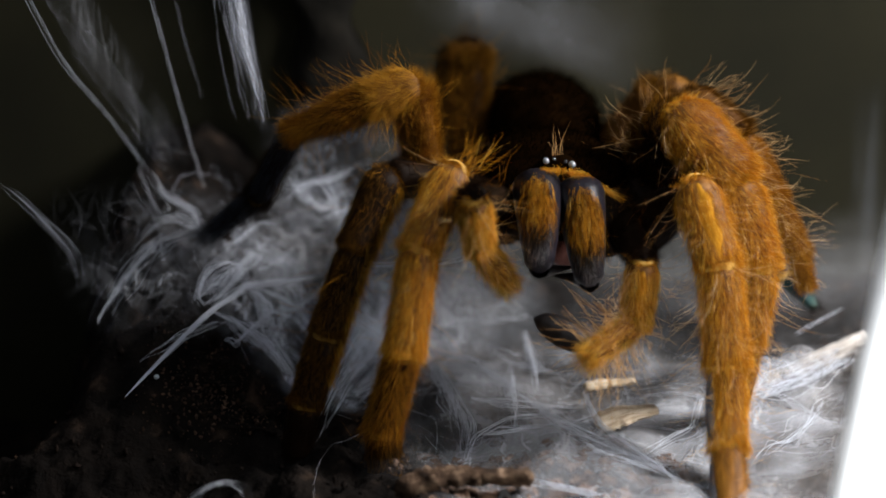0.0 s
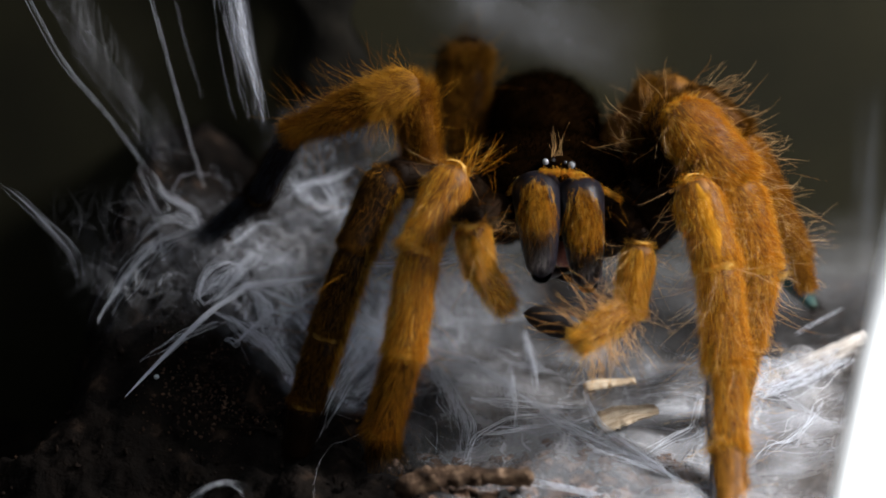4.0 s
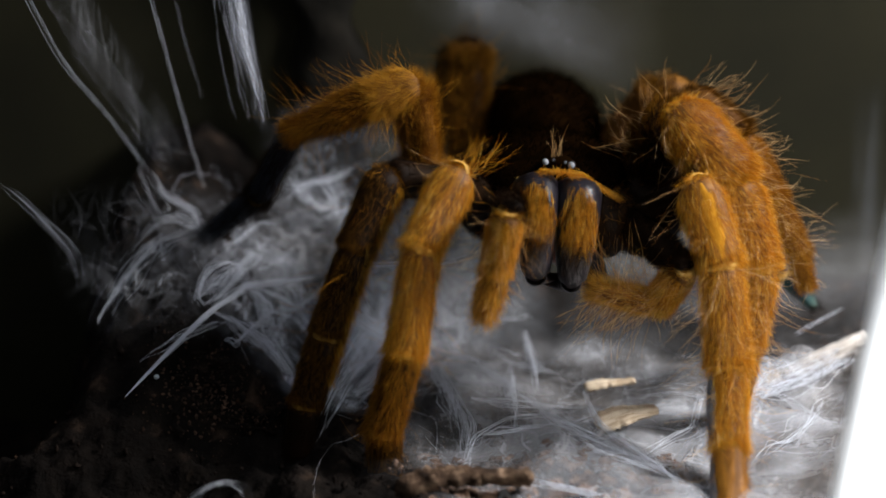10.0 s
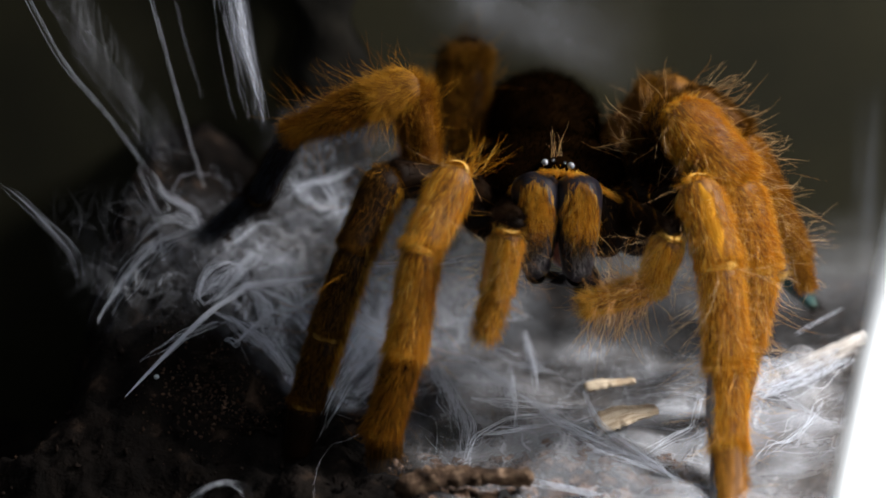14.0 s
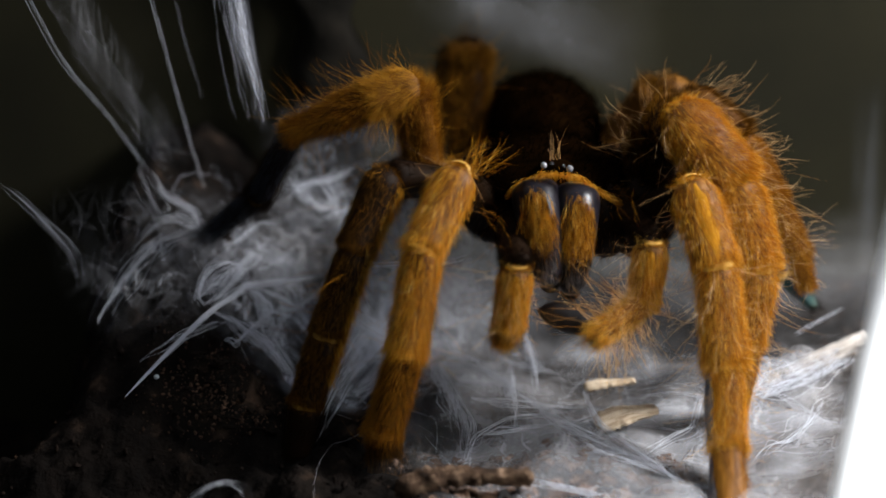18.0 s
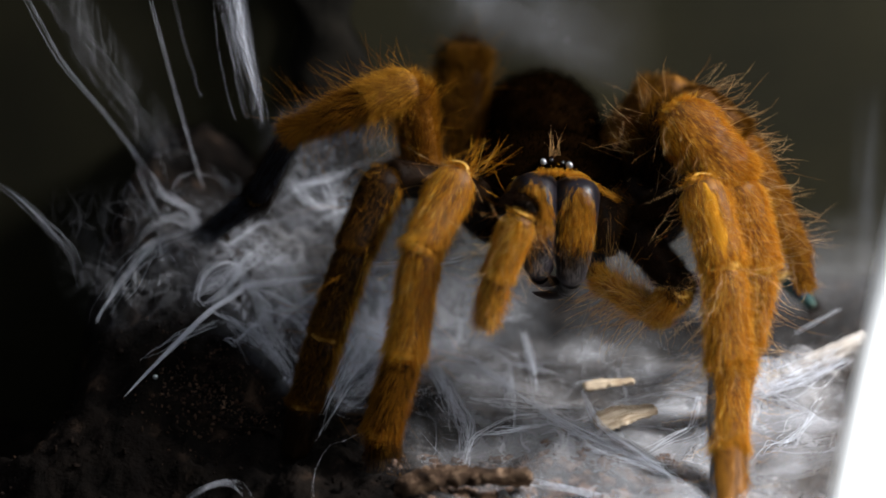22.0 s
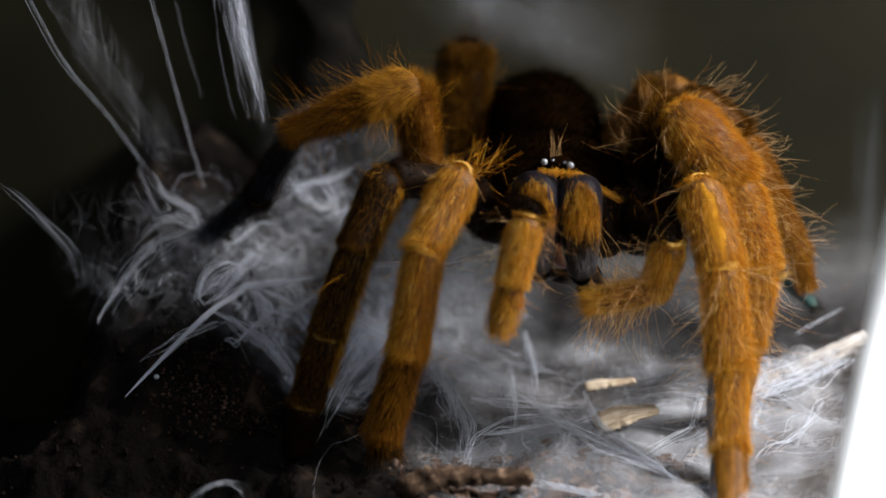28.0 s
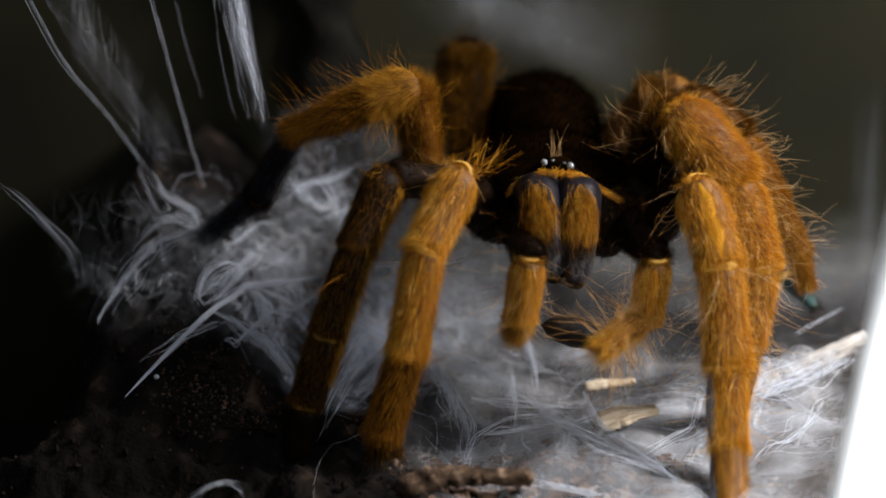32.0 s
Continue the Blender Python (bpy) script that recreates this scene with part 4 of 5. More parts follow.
bundle("silk_strand", [(-26.1, 16.0, 51.9), (-25.1, 16.0, 43.2), (-23.0, 16.0, 35.0)], 4, 0.010, 0.5, "wispy fibres beside the silk band", 0.4)
bundle("silk_strand", [(-13.2, 8.0, 18.4), (-18.7, 6.0, 18.0), (-23.6, 9.6, 16.3), (-27.2, 3.3, 15.3)], 8, 0.03, 0.14, "taut bright silk strand", 0.2)
bundle("silk_strand", [(-22.4, 11.5, 16.1), (-27.2, 3.3, 15.3), (-31.2, -1.1, 12.1), (-35.8, -5.5, 8.3)], 40, 0.05, 0.24, "bright twisted silk strand tapering to a tip", 0.02)
bundle("silk_strand", [(-27.3, 5.6, 15.0), (-28.5, 5.5, 16.1), (-27.8, 8.7, 18.5), (-25.6, 17.1, 18.5)], 9, 0.03, 0.3, "looped pale silk strand on soil")
bundle("silk_strand", [(-29.2, 12.0, 25.4), (-28.7, 11.0, 22.9), (-32.1, 10.0, 21.9), (-35.4, 9.0, 19.6), (-38.4, 8.0, 15.5), (-39.7, 7.0, 12.7)], 12, 0.020, 0.28, "looped wispy silk strand on the mound", 0.7, 24, 0.12)
for pathway, count, wide, ending in (
        ([(-24.2, 11.7, 15.7), (-19.7, 19.1, 13.4), (-15.4, 36.2, 8.6)], 5, 0.1, 0.15),
        ([(-25.4, 6.0, 14.1), (-22.7, 5.7, 11.8), (-20.0, 7.5, 8.8), (-17.5, 6.7, 5.9)], 30, 0.5, 0.4),
        ([(-23.3, 22.2, 17.2), (-18.7, 25.1, 13.3), (-15.9, 45.7, 8.0)], 12, 0.35, 0.5),
        ([(-21.8, 29.5, 16.0), (-24.0, 14.4, 17.3), (-26.6, 9.2, 16.9), (-28.5, 6.1, 16.0)], 22, 0.4, 0.3),
        ([(-25.3, 13.1, 17.0), (-21.2, 11.3, 13.3), (-21.8, 6.3, 10.9)], 14, 0.5, 0.7),
        ([(-21.1, 10.8, 12.1), (-23.7, 1.8, 11.8), (-25.1, 2.9, 12.1)], 8, 0.12, 0.2),
        ([(-28.6, 6.6, 16.7), (-27.7, 8.7, 18.4), (-25.7, 12.4, 18.6), (-24.0, 15.4, 16.8), (-25.2, 9.8, 16.3), (-27.5, 5.6, 15.6)], 5, 0.16, 0.2),
        ([(-26.8, 4.6, 14.9), (-23.9, 5.2, 13.3), (-20.5, 7.2, 10.1), (-17.5, 5.8, 6.0)], 5, 0.2, 0.2),
        ([(-23.1, 12.2, 15.8), (-19.1, 16.2, 12.2), (-16.5, 17.7, 8.8)], 5, 0.2, 0.24),
        ([(-34.0, 11.5, 20.3), (-36.1, 8.9, 19.1), (-37.6, 7.7, 17.3), (-40.0, 4.9, 13.4)], 4, 0.24, 0.3),
        ([(-25.8, 18.3, 18.8), (-22.6, 29.5, 18.2), (-18.7, 34.7, 12.8), (-22.5, 18.4, 15.2)], 5, 0.2, 0.24),
        ([(-22.6, 29.9, 17.4), (-19.8, 43.2, 14.4), (-16.0, 40.0, 16.5), (-12.2, 40.0, 21.9)], 5, 0.24, 0.2),
        ([(-21.7, 49.2, 16.9), (-16.5, 40.0, 20.4), (-11.4, 40.0, 18.5)], 5, 0.2, 0.24),
        ([(-24.3, 18.1, 18.2), (-20.5, 21.7, 14.8), (-17.9, 35.5, 11.8), (-14.4, 40.0, 14.2)], 4, 0.2, 0.2),
        ([(-20.2, 6.4, 9.4), (-19.2, 12.0, 11.6), (-15.8, 23.5, 10.5), (-14.1, 48.0, 6.1)], 4, 0.16, 0.2),
        ([(-22.1, 10.5, 13.2), (-18.1, 15.0, 10.6), (-15.1, 15.5, 6.7)], 4, 0.2, 0.16),
        ([(-11.3, 14.2, 5.0), (-8.7, 20.0, 5.8), (-7.0, 38.4, 3.7)], 5, 0.2, 0.2),
        ([(-1.0, 32.3, 4.3), (4.8, 28.0, 4.7), (11.3, 29.4, 5.4)], 4, 0.2, 0.2),
        ([(0.4, 20.2, 4.2), (4.5, 11.7, 6.0), (8.1, 5.8, 4.6)], 4, 0.12, 0.16),
        ([(2.2, -19.9, 3.8), (3.2, -7.8, 3.9), (7.8, -2.7, 4.5), (13.6, 2.1, 2.9)], 4, 0.12, 0.16),
        ([(-19.5, 40.0, 21.2), (-16.2, 40.0, 18.5), (-12.1, 40.0, 19.2)], 24, 0.7, 0.7),
        ([(-20.9, 37.4, 15.0), (-17.3, 51.8, 11.7), (-12.9, 40.0, 18.5)], 24, 0.6, 0.5),
        ([(-22.0, 43.0, 17.2), (-18.2, 39.9, 12.7), (-13.7, 40.0, 11.9)], 20, 0.7, 0.6),
        ([(-13.1, 7.8, 3.9), (-9.9, 13.1, 5.4), (-7.8, 24.7, 5.6)], 24, 0.6, 0.4),
        ([(-12.4, 7.2, 3.4), (-9.0, 6.4, 4.4), (-6.6, 18.2, 5.0)], 20, 0.5, 0.5),
        ([(-2.8, 28.4, 3.4), (0.4, 23.6, 4.4), (1.1, 20.5, 4.1), (-1.0, 21.6, 3.3)], 12, 0.25, 0.3),
        ([(-1.7, 16.1, 4.3), (1.0, 1.2, 5.8), (2.6, -5.3, 2.9)], 20, 0.4, 0.6),
        ([(4.0, 26.1, 2.8), (8.0, 13.9, 5.1), (13.8, 13.9, 3.6)], 14, 0.5, 0.4),
        ([(10.4, 25.1, 4.7), (11.0, 12.3, 5.0), (11.1, 5.8, 3.9)], 8, 0.2, 0.2),
        ([(34.3, -11.2, 2.6), (39.2, -7.0, 4.3), (45.6, 4.9, 4.3)], 10, 0.35, 0.4),
        ([(4.2, -5.5, 3.8), (7.4, -6.0, 4.5), (11.7, -2.9, 3.8)], 4, 0.05, 0.06),
        ([(3.0, 1.6, 4.8), (6.7, 2.8, 4.6), (7.7, 3.5, 4.0)], 3, 0.04, 0.05),
        ([(10.4, 5.4, 4.1), (11.6, 2.6, 3.8), (15.0, 3.7, 3.2)], 4, 0.05, 0.08),
        ([(16.7, 9.6, 3.0), (17.5, 0.2, 4.1), (18.1, -5.9, 4.2), (22.7, -14.0, 4.0), (26.4, -20.5, 3.9)], 5, 0.14, 0.1),
        ([(8.1, 6.7, 4.3), (13.8, -5.4, 4.8), (20.2, -13.8, 4.7), (26.0, -18.0, 3.5)], 5, 0.12, 0.1),
        ([(11.6, 1.1, 3.3), (18.4, -13.0, 5.1), (24.5, -14.1, 3.6)], 4, 0.1, 0.2),
        ([(30.2, 3.7, 4.8), (28.7, -4.2, 3.8), (22.9, -11.2, 4.0)], 5, 0.2, 0.3),
        ([(37.5, 4.4, 5.2), (41.3, 2.4, 4.4), (43.5, -0.5, 3.6)], 5, 0.2, 0.2),
        ([(8.0, 13.9, 5.1), (8.1, 5.8, 4.6), (8.2, -4.3, 3.7)], 9, 0.3, 0.2),
        ([(35.2, 1.6, 5.2), (42.3, 5.3, 6.4), (50.7, 10.1, 8.3)], 40, 0.8, 0.8)):
    bundle("silk_strand", pathway, min(5, count) if wide < 0.25 else count, 0.045 if wide < 0.25 else 0.036, wide * (0.5 if wide < 0.25 else 0.75), "pale tangled silk strand across the web", ending, 24, 0.22 if count > 8 else 0.1)
drape([(-48.2, 6.0, 29.6), (-45.7, 4.0, 22.1), (-42.5, 1.0, 11.4)], [(-23.6, 14.0, 30.0), (-23.4, 9.0, 21.8), (-23.1, 2.0, 11.8)], "thin wispy silk veil over the dark mound", SILK_WISP, 0.42)
drape([(-24.6, 24.0, 26.5), (-26.2, 17.0, 20.0), (-27.7, 9.0, 12.7)], [(-1.0, 28.0, 23.9), (-2.3, 19.0, 17.2), (-4.3, 9.0, 9.1)], "lacy silk veil behind the legs", SILK_LACE, 0.4)
sheet("silk_veil", lambda U, V: np.stack([-4 + 42 * U, -36 + 24 * V, ground_height(-4 + 42 * U, -36 + 24 * V) + 1.9 + 0.4 * np.sin(U * 9 + V * 5)], -1), 60, 40, SILK_VEIL,
      "thin misty silk over brown soil bits", rim=0.3)
drape([(-3.5, 27.7, 4.1), (-0.3, 1.8, 6.2), (2.0, -7.6, 2.5)], [(14.5, 22.1, 5.8), (15.3, 9.1, 3.3), (18.6, -18.2, 4.4)], "hazy silk web stretched low over the soil", SILK_SHEET)
drape([(7.9, 12.6, 5.6), (8.0, 3.0, 5.0), (8.1, -8.3, 3.4)], [(16.6, 8.2, 3.7), (19.8, -10.7, 5.8), (26.9, -20.4, 4.0)], "hazy silk web stretched low over the soil", SILK_LACE)
drape([(-17.0, 28.0, 17.2), (-17.2, 22.0, 8.0), (-15.4, 14.0, 1.4)], [(8.6, 28.0, 15.0), (8.2, 24.0, 5.8), (6.7, 16.0, 0.6)], "cottony silk sheet behind the front legs", SILK_LIT_COTTON, 0.35)
# this last veil is added as the upright streak of lamp glare
drape([(47.1, 14.0, 41.7), (47.6, 14.0, 27.3), (47.6, 13.0, 11.3)], [(52.4, 14.0, 41.7), (53.3, 14.0, 27.3), (54.1, 13.0, 11.3)], "thin bluish veil standing in for the lamp's glare", LAMP_GLARE, 0.48)
bundle("silk_strand", [(8.8, -20.0, 4.5), (13.6, -21.0, 3.8), (19.0, -22.0, 2.8)], 14, 0.05, 0.35, "thick silk rope in front of the twig")
bundle("silk_strand", [(41.5, 8.0, 3.8), (44.6, 8.0, 7.4), (47.9, 8.0, 9.2)], 12, 0.05, 0.25, "bright silk thread on the ridge")
bundle("silk_strand", [(42.8, 14.0, 8.7), (48.5, 16.0, 11.3)], 5, 0.03, 0.15, "fine silk thread behind the leg")
bundle("silk_strand", [(-8.8, 6.0, 20.2), (-1.6, 4.0, 20.7), (3.0, 2.0, 22.4)], 9, 0.035, 0.35, "silk thread between the legs")
bundle("silk_strand", [(-14.3, -6.0, 3.8), (-12.0, 0.0, 6.9), (-8.8, 4.0, 11.0), (-6.5, 6.0, 13.4)], 12, 0.04, 0.6, "silk threads beside the foot", 1.2)


for pathway, count, wide in (
        ([(-22.3, 12.8, 14.7), (-21.0, 9.3, 12.2), (-19.6, 7.7, 9.7), (-17.5, 3.6, 7.6)], 26, 0.45),
        ([(-23.0, 17.3, 16.5), (-25.3, 9.7, 16.4), (-27.0, 4.8, 15.3)], 14, 0.25),
        ([(-22.0, 26.2, 17.3), (-19.3, 24.3, 13.7), (-18.0, 22.2, 12.1), (-16.3, 15.3, 8.7)], 14, 0.3),
        ([(-15.6, 35.2, 9.2), (-19.7, 19.0, 13.7), (-23.8, 11.0, 15.8), (-26.2, 5.8, 15.9)], 12, 0.14),
        ([(-19.0, 19.0, 27.9), (-16.6, 18.0, 24.7), (-14.3, 18.0, 23.1), (-11.1, 20.0, 25.5)], 20, 0.4),
        ([(-16.1, 17.0, 21.3), (-13.5, 17.0, 22.5), (-10.8, 18.0, 23.5)], 18, 0.35),
        ([(-20.8, 18.0, 22.5), (-17.3, 19.0, 25.8), (-13.3, 20.0, 26.4), (-10.9, 21.0, 27.4)], 18, 0.4),
        ([(-15.3, 19.0, 27.9), (-13.3, 19.0, 24.4), (-12.7, 19.0, 19.3)], 14, 0.4),
        ([(-12.4, 9.6, 4.8), (-9.9, 13.4, 4.6), (-8.1, 19.7, 5.2), (-6.7, 31.3, 4.7)], 30, 0.5),
        ([(-10.7, 7.7, 3.9), (-8.5, 12.5, 4.2), (-6.6, 21.1, 4.6)], 26, 0.45),
        ([(-2.6, 28.0, 3.4), (0.4, 30.1, 4.0), (2.3, 33.0, 4.1), (2.7, 26.5, 3.4), (0.4, 22.4, 4.0), (-1.4, 26.7, 3.3)], 14, 0.22),
        ([(-1.5, 15.7, 5.0), (0.4, 2.6, 5.9), (3.0, -4.2, 4.4), (2.1, -14.7, 3.8)], 26, 0.4),
        ([(8.2, 13.7, 5.3), (8.1, 4.4, 5.2), (8.1, -7.1, 5.2)], 8, 0.14),
        ([(10.5, 23.2, 5.5), (10.7, 13.4, 5.3), (11.4, 6.8, 5.1)], 9, 0.25),
        ([(3.4, 0.9, 5.5), (7.4, -0.4, 5.6), (13.0, 1.5, 4.2)], 5, 0.05),
        ([(4.2, -7.4, 4.5), (7.9, -7.7, 5.0), (13.6, -8.3, 6.4)], 6, 0.05),
        ([(9.8, 3.9, 5.1), (11.7, -3.0, 5.0), (15.9, -11.6, 5.9), (20.1, -15.6, 5.7)], 7, 0.07),
        ([(16.7, 6.4, 4.0), (17.1, -4.0, 5.8), (17.7, -10.1, 6.5), (23.4, -18.6, 5.5), (25.1, -24.6, 5.6)], 9, 0.1),
        ([(13.5, -10.2, 6.3), (16.9, -16.5, 6.3), (22.2, -18.9, 5.3), (25.7, -23.1, 5.3)], 7, 0.1),
        ([(-1.6, 10.6, 5.6), (1.1, 14.8, 4.8), (5.2, 10.5, 5.3), (9.7, 4.0, 4.7)], 16, 0.4),
        ([(34.7, 3.1, 5.0), (38.5, 6.6, 6.1), (43.0, 18.1, 3.5), (44.8, 18.5, 4.0)], 24, 0.5),
        ([(-34.3, -2.5, 11.4), (-29.5, 1.1, 13.5), (-24.1, 6.4, 13.6)], 8, 0.3),
        ([(-39.0, 5.0, 15.2), (-37.7, 7.9, 17.3), (-34.9, 11.2, 20.4), (-33.1, 13.9, 21.5)], 14, 0.3),
        ([(-36.1, 24.7, 26.3), (-33.9, 19.9, 24.5), (-30.1, 19.3, 22.7), (-29.3, 14.2, 21.5)], 12, 0.22)):
    bundle("silk_strand", pathway, count, 0.034 if count < 10 else 0.020, wide, "pale fibrous silk rope lying over the web", None, 26, 0.085)


def curl_points(c, r, tall, turns=0.88, k=14):
    a = np.linspace(0.1, np.pi * 2 * turns, k)
    return np.stack([c[0] + r * np.cos(a), c[1] + 0.3 * r * np.sin(a * 2), c[2] + tall * np.sin(a)], -1)


bundle("silk_curl", curl_points((-23.8, -21.0, 2.1), 3.0, 2.6), 14, 0.012, 0.3, "curled tuft of pale silk on dark soil", None, 40)


def tangle(n, lo, hi, heading, fan, length, lift, width, fibres, label, rad=0.02, stray=0.12):
    """Slack silk strands that arch over the ground from place to place."""
    for _ in range(n):
        x, y = rng.uniform(lo[0], hi[0]), rng.uniform(lo[1], hi[1])
        th = math.radians(heading + rng.normal() * fan)
        L, up, turn = rng.uniform(*length), rng.uniform(*lift), rng.normal() * 0.7
        p = []
        for i in range(6):
            u = i / 5
            p.append((x, y, float(ground_height(x, y)) + 0.6 + up * math.sin(u * math.pi) + rng.normal() * 0.25))
            x, y = x + math.cos(th + turn * u) * L / 5, y + math.sin(th + turn * u) * L / 5
        if min(q[1] for q in p) < lo[1] - 2:
            continue
        bundle("silk_strand", p, int(rng.integers(*fibres)), rad, rng.uniform(*width), label, None, 20, stray)


tangle(14, (-28, 7), (-10, 25), 55, 45, (8, 18), (0.2, 1.2), (0.08, 0.35), (5, 10), "slack tangled silk strand over the mound", 0.022, 0.10)
tangle(18, (0, -14), (30, 14), 5, 50, (8, 24), (0.3, 2.0), (0.03, 0.2), (2, 5), "slack silk strand over the soil")
tangle(8, (30, -14), (46, 10), 20, 35, (7, 16), (0.3, 1.0), (0.05, 0.5), (2, 4), "slack silk strand near the lamp")

# ---- litter on the soil ----


def build_stick(name, a, b, r, mat, label, category, bend=0.6, sides=12, rough=0.2, flat=0.7):
    L = dist(a, b)
    sh = Shape()
    k = 26
    s = np.linspace(0, 1, k)
    an = np.arange(sides) / sides * 2 * np.pi
    rr = r * (0.75 + 0.3 * np.sin(s * 2.6 + 0.4))[:, None] * (1 + rough * rng.normal(size=(k, sides)) * 0.5 + rough * np.sin(2 * an + 4 * s[:, None]))
    rr[0] *= 0.5
    rr[-1] *= 0.4
    v = np.stack([rr * np.cos(an) + bend * np.sin(s * 3.4)[:, None], rr * np.sin(an) * flat + bend * 0.6 * np.sin(s * 5)[:, None],
                  np.broadcast_to(s[:, None] * L, rr.shape)], -1)
    sh.add(v.reshape(-1, 3), quads(k, sides))
    sh.f.append((np.array([[i for i in range(sides)][::-1], [(k - 1) * sides + i for i in range(sides)]]), 0))
    return tagged(part(name, sh, [mat], None, "", bone(a, b, (0, 0, -1))), label, category)


TWIG = surface("dark_twig_bark", [(0.3, (0.012, 0.008, 0.006)), (0.5, (0.06, 0.036, 0.022)), (0.72, (0.30, 0.20, 0.13))], 500, 0.95, 1.0, 2200, spec=0.06)
build_stick("twig", (-5.0, -22.0, 4.6), (9.6, -22.0, 6.2), 1.4, TWIG, "knobbly brown twig lying on the soil", "twig", 0.6, 16, 0.4)
build_stick("straw", (16.6, 4.0, 5.6), (22.6, 5.0, 6.2), 1.0, STRAW, "pale dry straw flake under silk", "straw", 0.2, 14, 0.25, 0.4)
build_stick("straw", (17.4, -5.0, 4.6), (24.4, -3.0, 6.0), 1.9, STRAW, "pale fibrous bark flake under silk", "bark flake", 0.3, 16, 0.22, 0.35)
build_stick("straw", (35.7, 6.0, 4.1), (42.7, 8.0, 6.2), 1.1, STRAW, "pale dry flake in the silk ridge", "bark flake", 0.3, 12, 0.4, 0.4)
PAPERY = surface("papery_husk", [(0.3, (0.22, 0.18, 0.15)), (0.5, (0.48, 0.43, 0.38)), (0.75, (0.72, 0.68, 0.64))], 700, 0.8, 1.0, 2600, (1.5, 1.5, 0.3), spec=0.2)
build_stick("husk_roll", (41.0, 8.0, 5.2), (50.8, 10.0, 9.9), 1.35, PAPERY, "pale papery rolled husk lying along the silk ridge", "dry husk", 0.15, 30, 0.12, 0.9)
build_stick("husk_roll", (36.2, 6.5, 4.6), (43.0, 8.0, 6.2), 1.2, PAPERY, "crumpled pale husk under the silk ridge", "dry husk", 0.5, 22, 0.5, 0.8)


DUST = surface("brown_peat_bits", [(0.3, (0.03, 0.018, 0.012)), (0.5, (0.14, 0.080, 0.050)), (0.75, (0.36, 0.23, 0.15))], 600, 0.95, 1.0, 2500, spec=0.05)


# paler copy of the peat, its lit look put into the colour
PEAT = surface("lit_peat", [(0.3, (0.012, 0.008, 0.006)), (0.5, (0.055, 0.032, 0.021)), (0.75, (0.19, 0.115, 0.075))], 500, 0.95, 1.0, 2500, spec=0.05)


def build_chips():
    for i in range(330):
        x, y = (rng.uniform(-3, 27), rng.uniform(-32, -9)) if i < 280 else (rng.uniform(-31, -17), rng.uniform(-9, 4))
        z = float(ground_height(x, y)) + 0.9
        L, th = rng.uniform(0.6, 2.4), rng.uniform(0, 6.28)
        end = (x + L * math.cos(th), y + L * math.sin(th), z + rng.uniform(-0.3, 0.6))
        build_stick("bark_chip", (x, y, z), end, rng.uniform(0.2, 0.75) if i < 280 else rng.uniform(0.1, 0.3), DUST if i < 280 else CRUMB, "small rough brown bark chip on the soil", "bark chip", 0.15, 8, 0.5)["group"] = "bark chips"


build_chips()


def build_crumbs():
    sh = Shape()
    t = np.linspace(0.05, np.pi - 0.05, 6)
    a = np.arange(7) / 7 * 2 * np.pi
    base = np.stack([np.sin(t)[:, None] * np.cos(a), np.sin(t)[:, None] * np.sin(a), np.broadcast_to(np.cos(t)[:, None], (6, 7))], -1)
    q = quads(6, 7)[:, ::-1]
    for _ in range(3600):
        x, y = rng.uniform(-55, 45), rng.uniform(-32, 30)
        if x > 8 and rng.random() < 0.6:
            continue
        r = 0.06 + 0.34 * rng.random() ** 6
        v = base * r * (1 + 0.3 * rng.normal(size=(6, 7, 1))) * rng.uniform(0.6, 1.3, 3)
        z = float(ground_height(x, y)) + 0.6
        sh.add((v + np.array([x, y, z])).reshape(-1, 3), q)
    ob = part("soil_crumbs", sh, [CRUMB])
    tagged(ob, "loose dark brown soil crumbs", "soil", kind="stuff")


def build_peat_bits():
    """Small peat bits at the mound's foot and before the twig, coloured as lit."""
    sh = Shape()
    t = np.linspace(0.05, np.pi - 0.05, 5)
    a = np.arange(6) / 6 * 2 * np.pi
    base = np.stack([np.sin(t)[:, None] * np.cos(a), np.sin(t)[:, None] * np.sin(a), np.broadcast_to(np.cos(t)[:, None], (5, 6))], -1)
    q = quads(5, 6)[:, ::-1]
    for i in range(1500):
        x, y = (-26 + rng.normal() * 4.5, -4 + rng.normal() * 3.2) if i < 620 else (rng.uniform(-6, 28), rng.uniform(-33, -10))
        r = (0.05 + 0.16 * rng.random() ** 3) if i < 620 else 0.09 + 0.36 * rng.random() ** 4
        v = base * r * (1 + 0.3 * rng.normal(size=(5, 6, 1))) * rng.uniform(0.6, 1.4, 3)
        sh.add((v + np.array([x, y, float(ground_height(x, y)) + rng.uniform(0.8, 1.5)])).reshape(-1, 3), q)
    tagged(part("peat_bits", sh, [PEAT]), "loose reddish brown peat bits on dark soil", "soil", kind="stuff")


build_crumbs()
build_peat_bits()


def build_bead(q, r, label):
    sh = Shape()
    ellipsoid(sh, q, (r, r, r * 0.9), 0, 16, 12, 0)
    tagged(part("water_bead", sh, [WATER]), label, "droplet")


build_bead((-32.4, -4.0, 10.1), 0.32, "tiny clear droplet on dark soil")

# ---- what moves ----


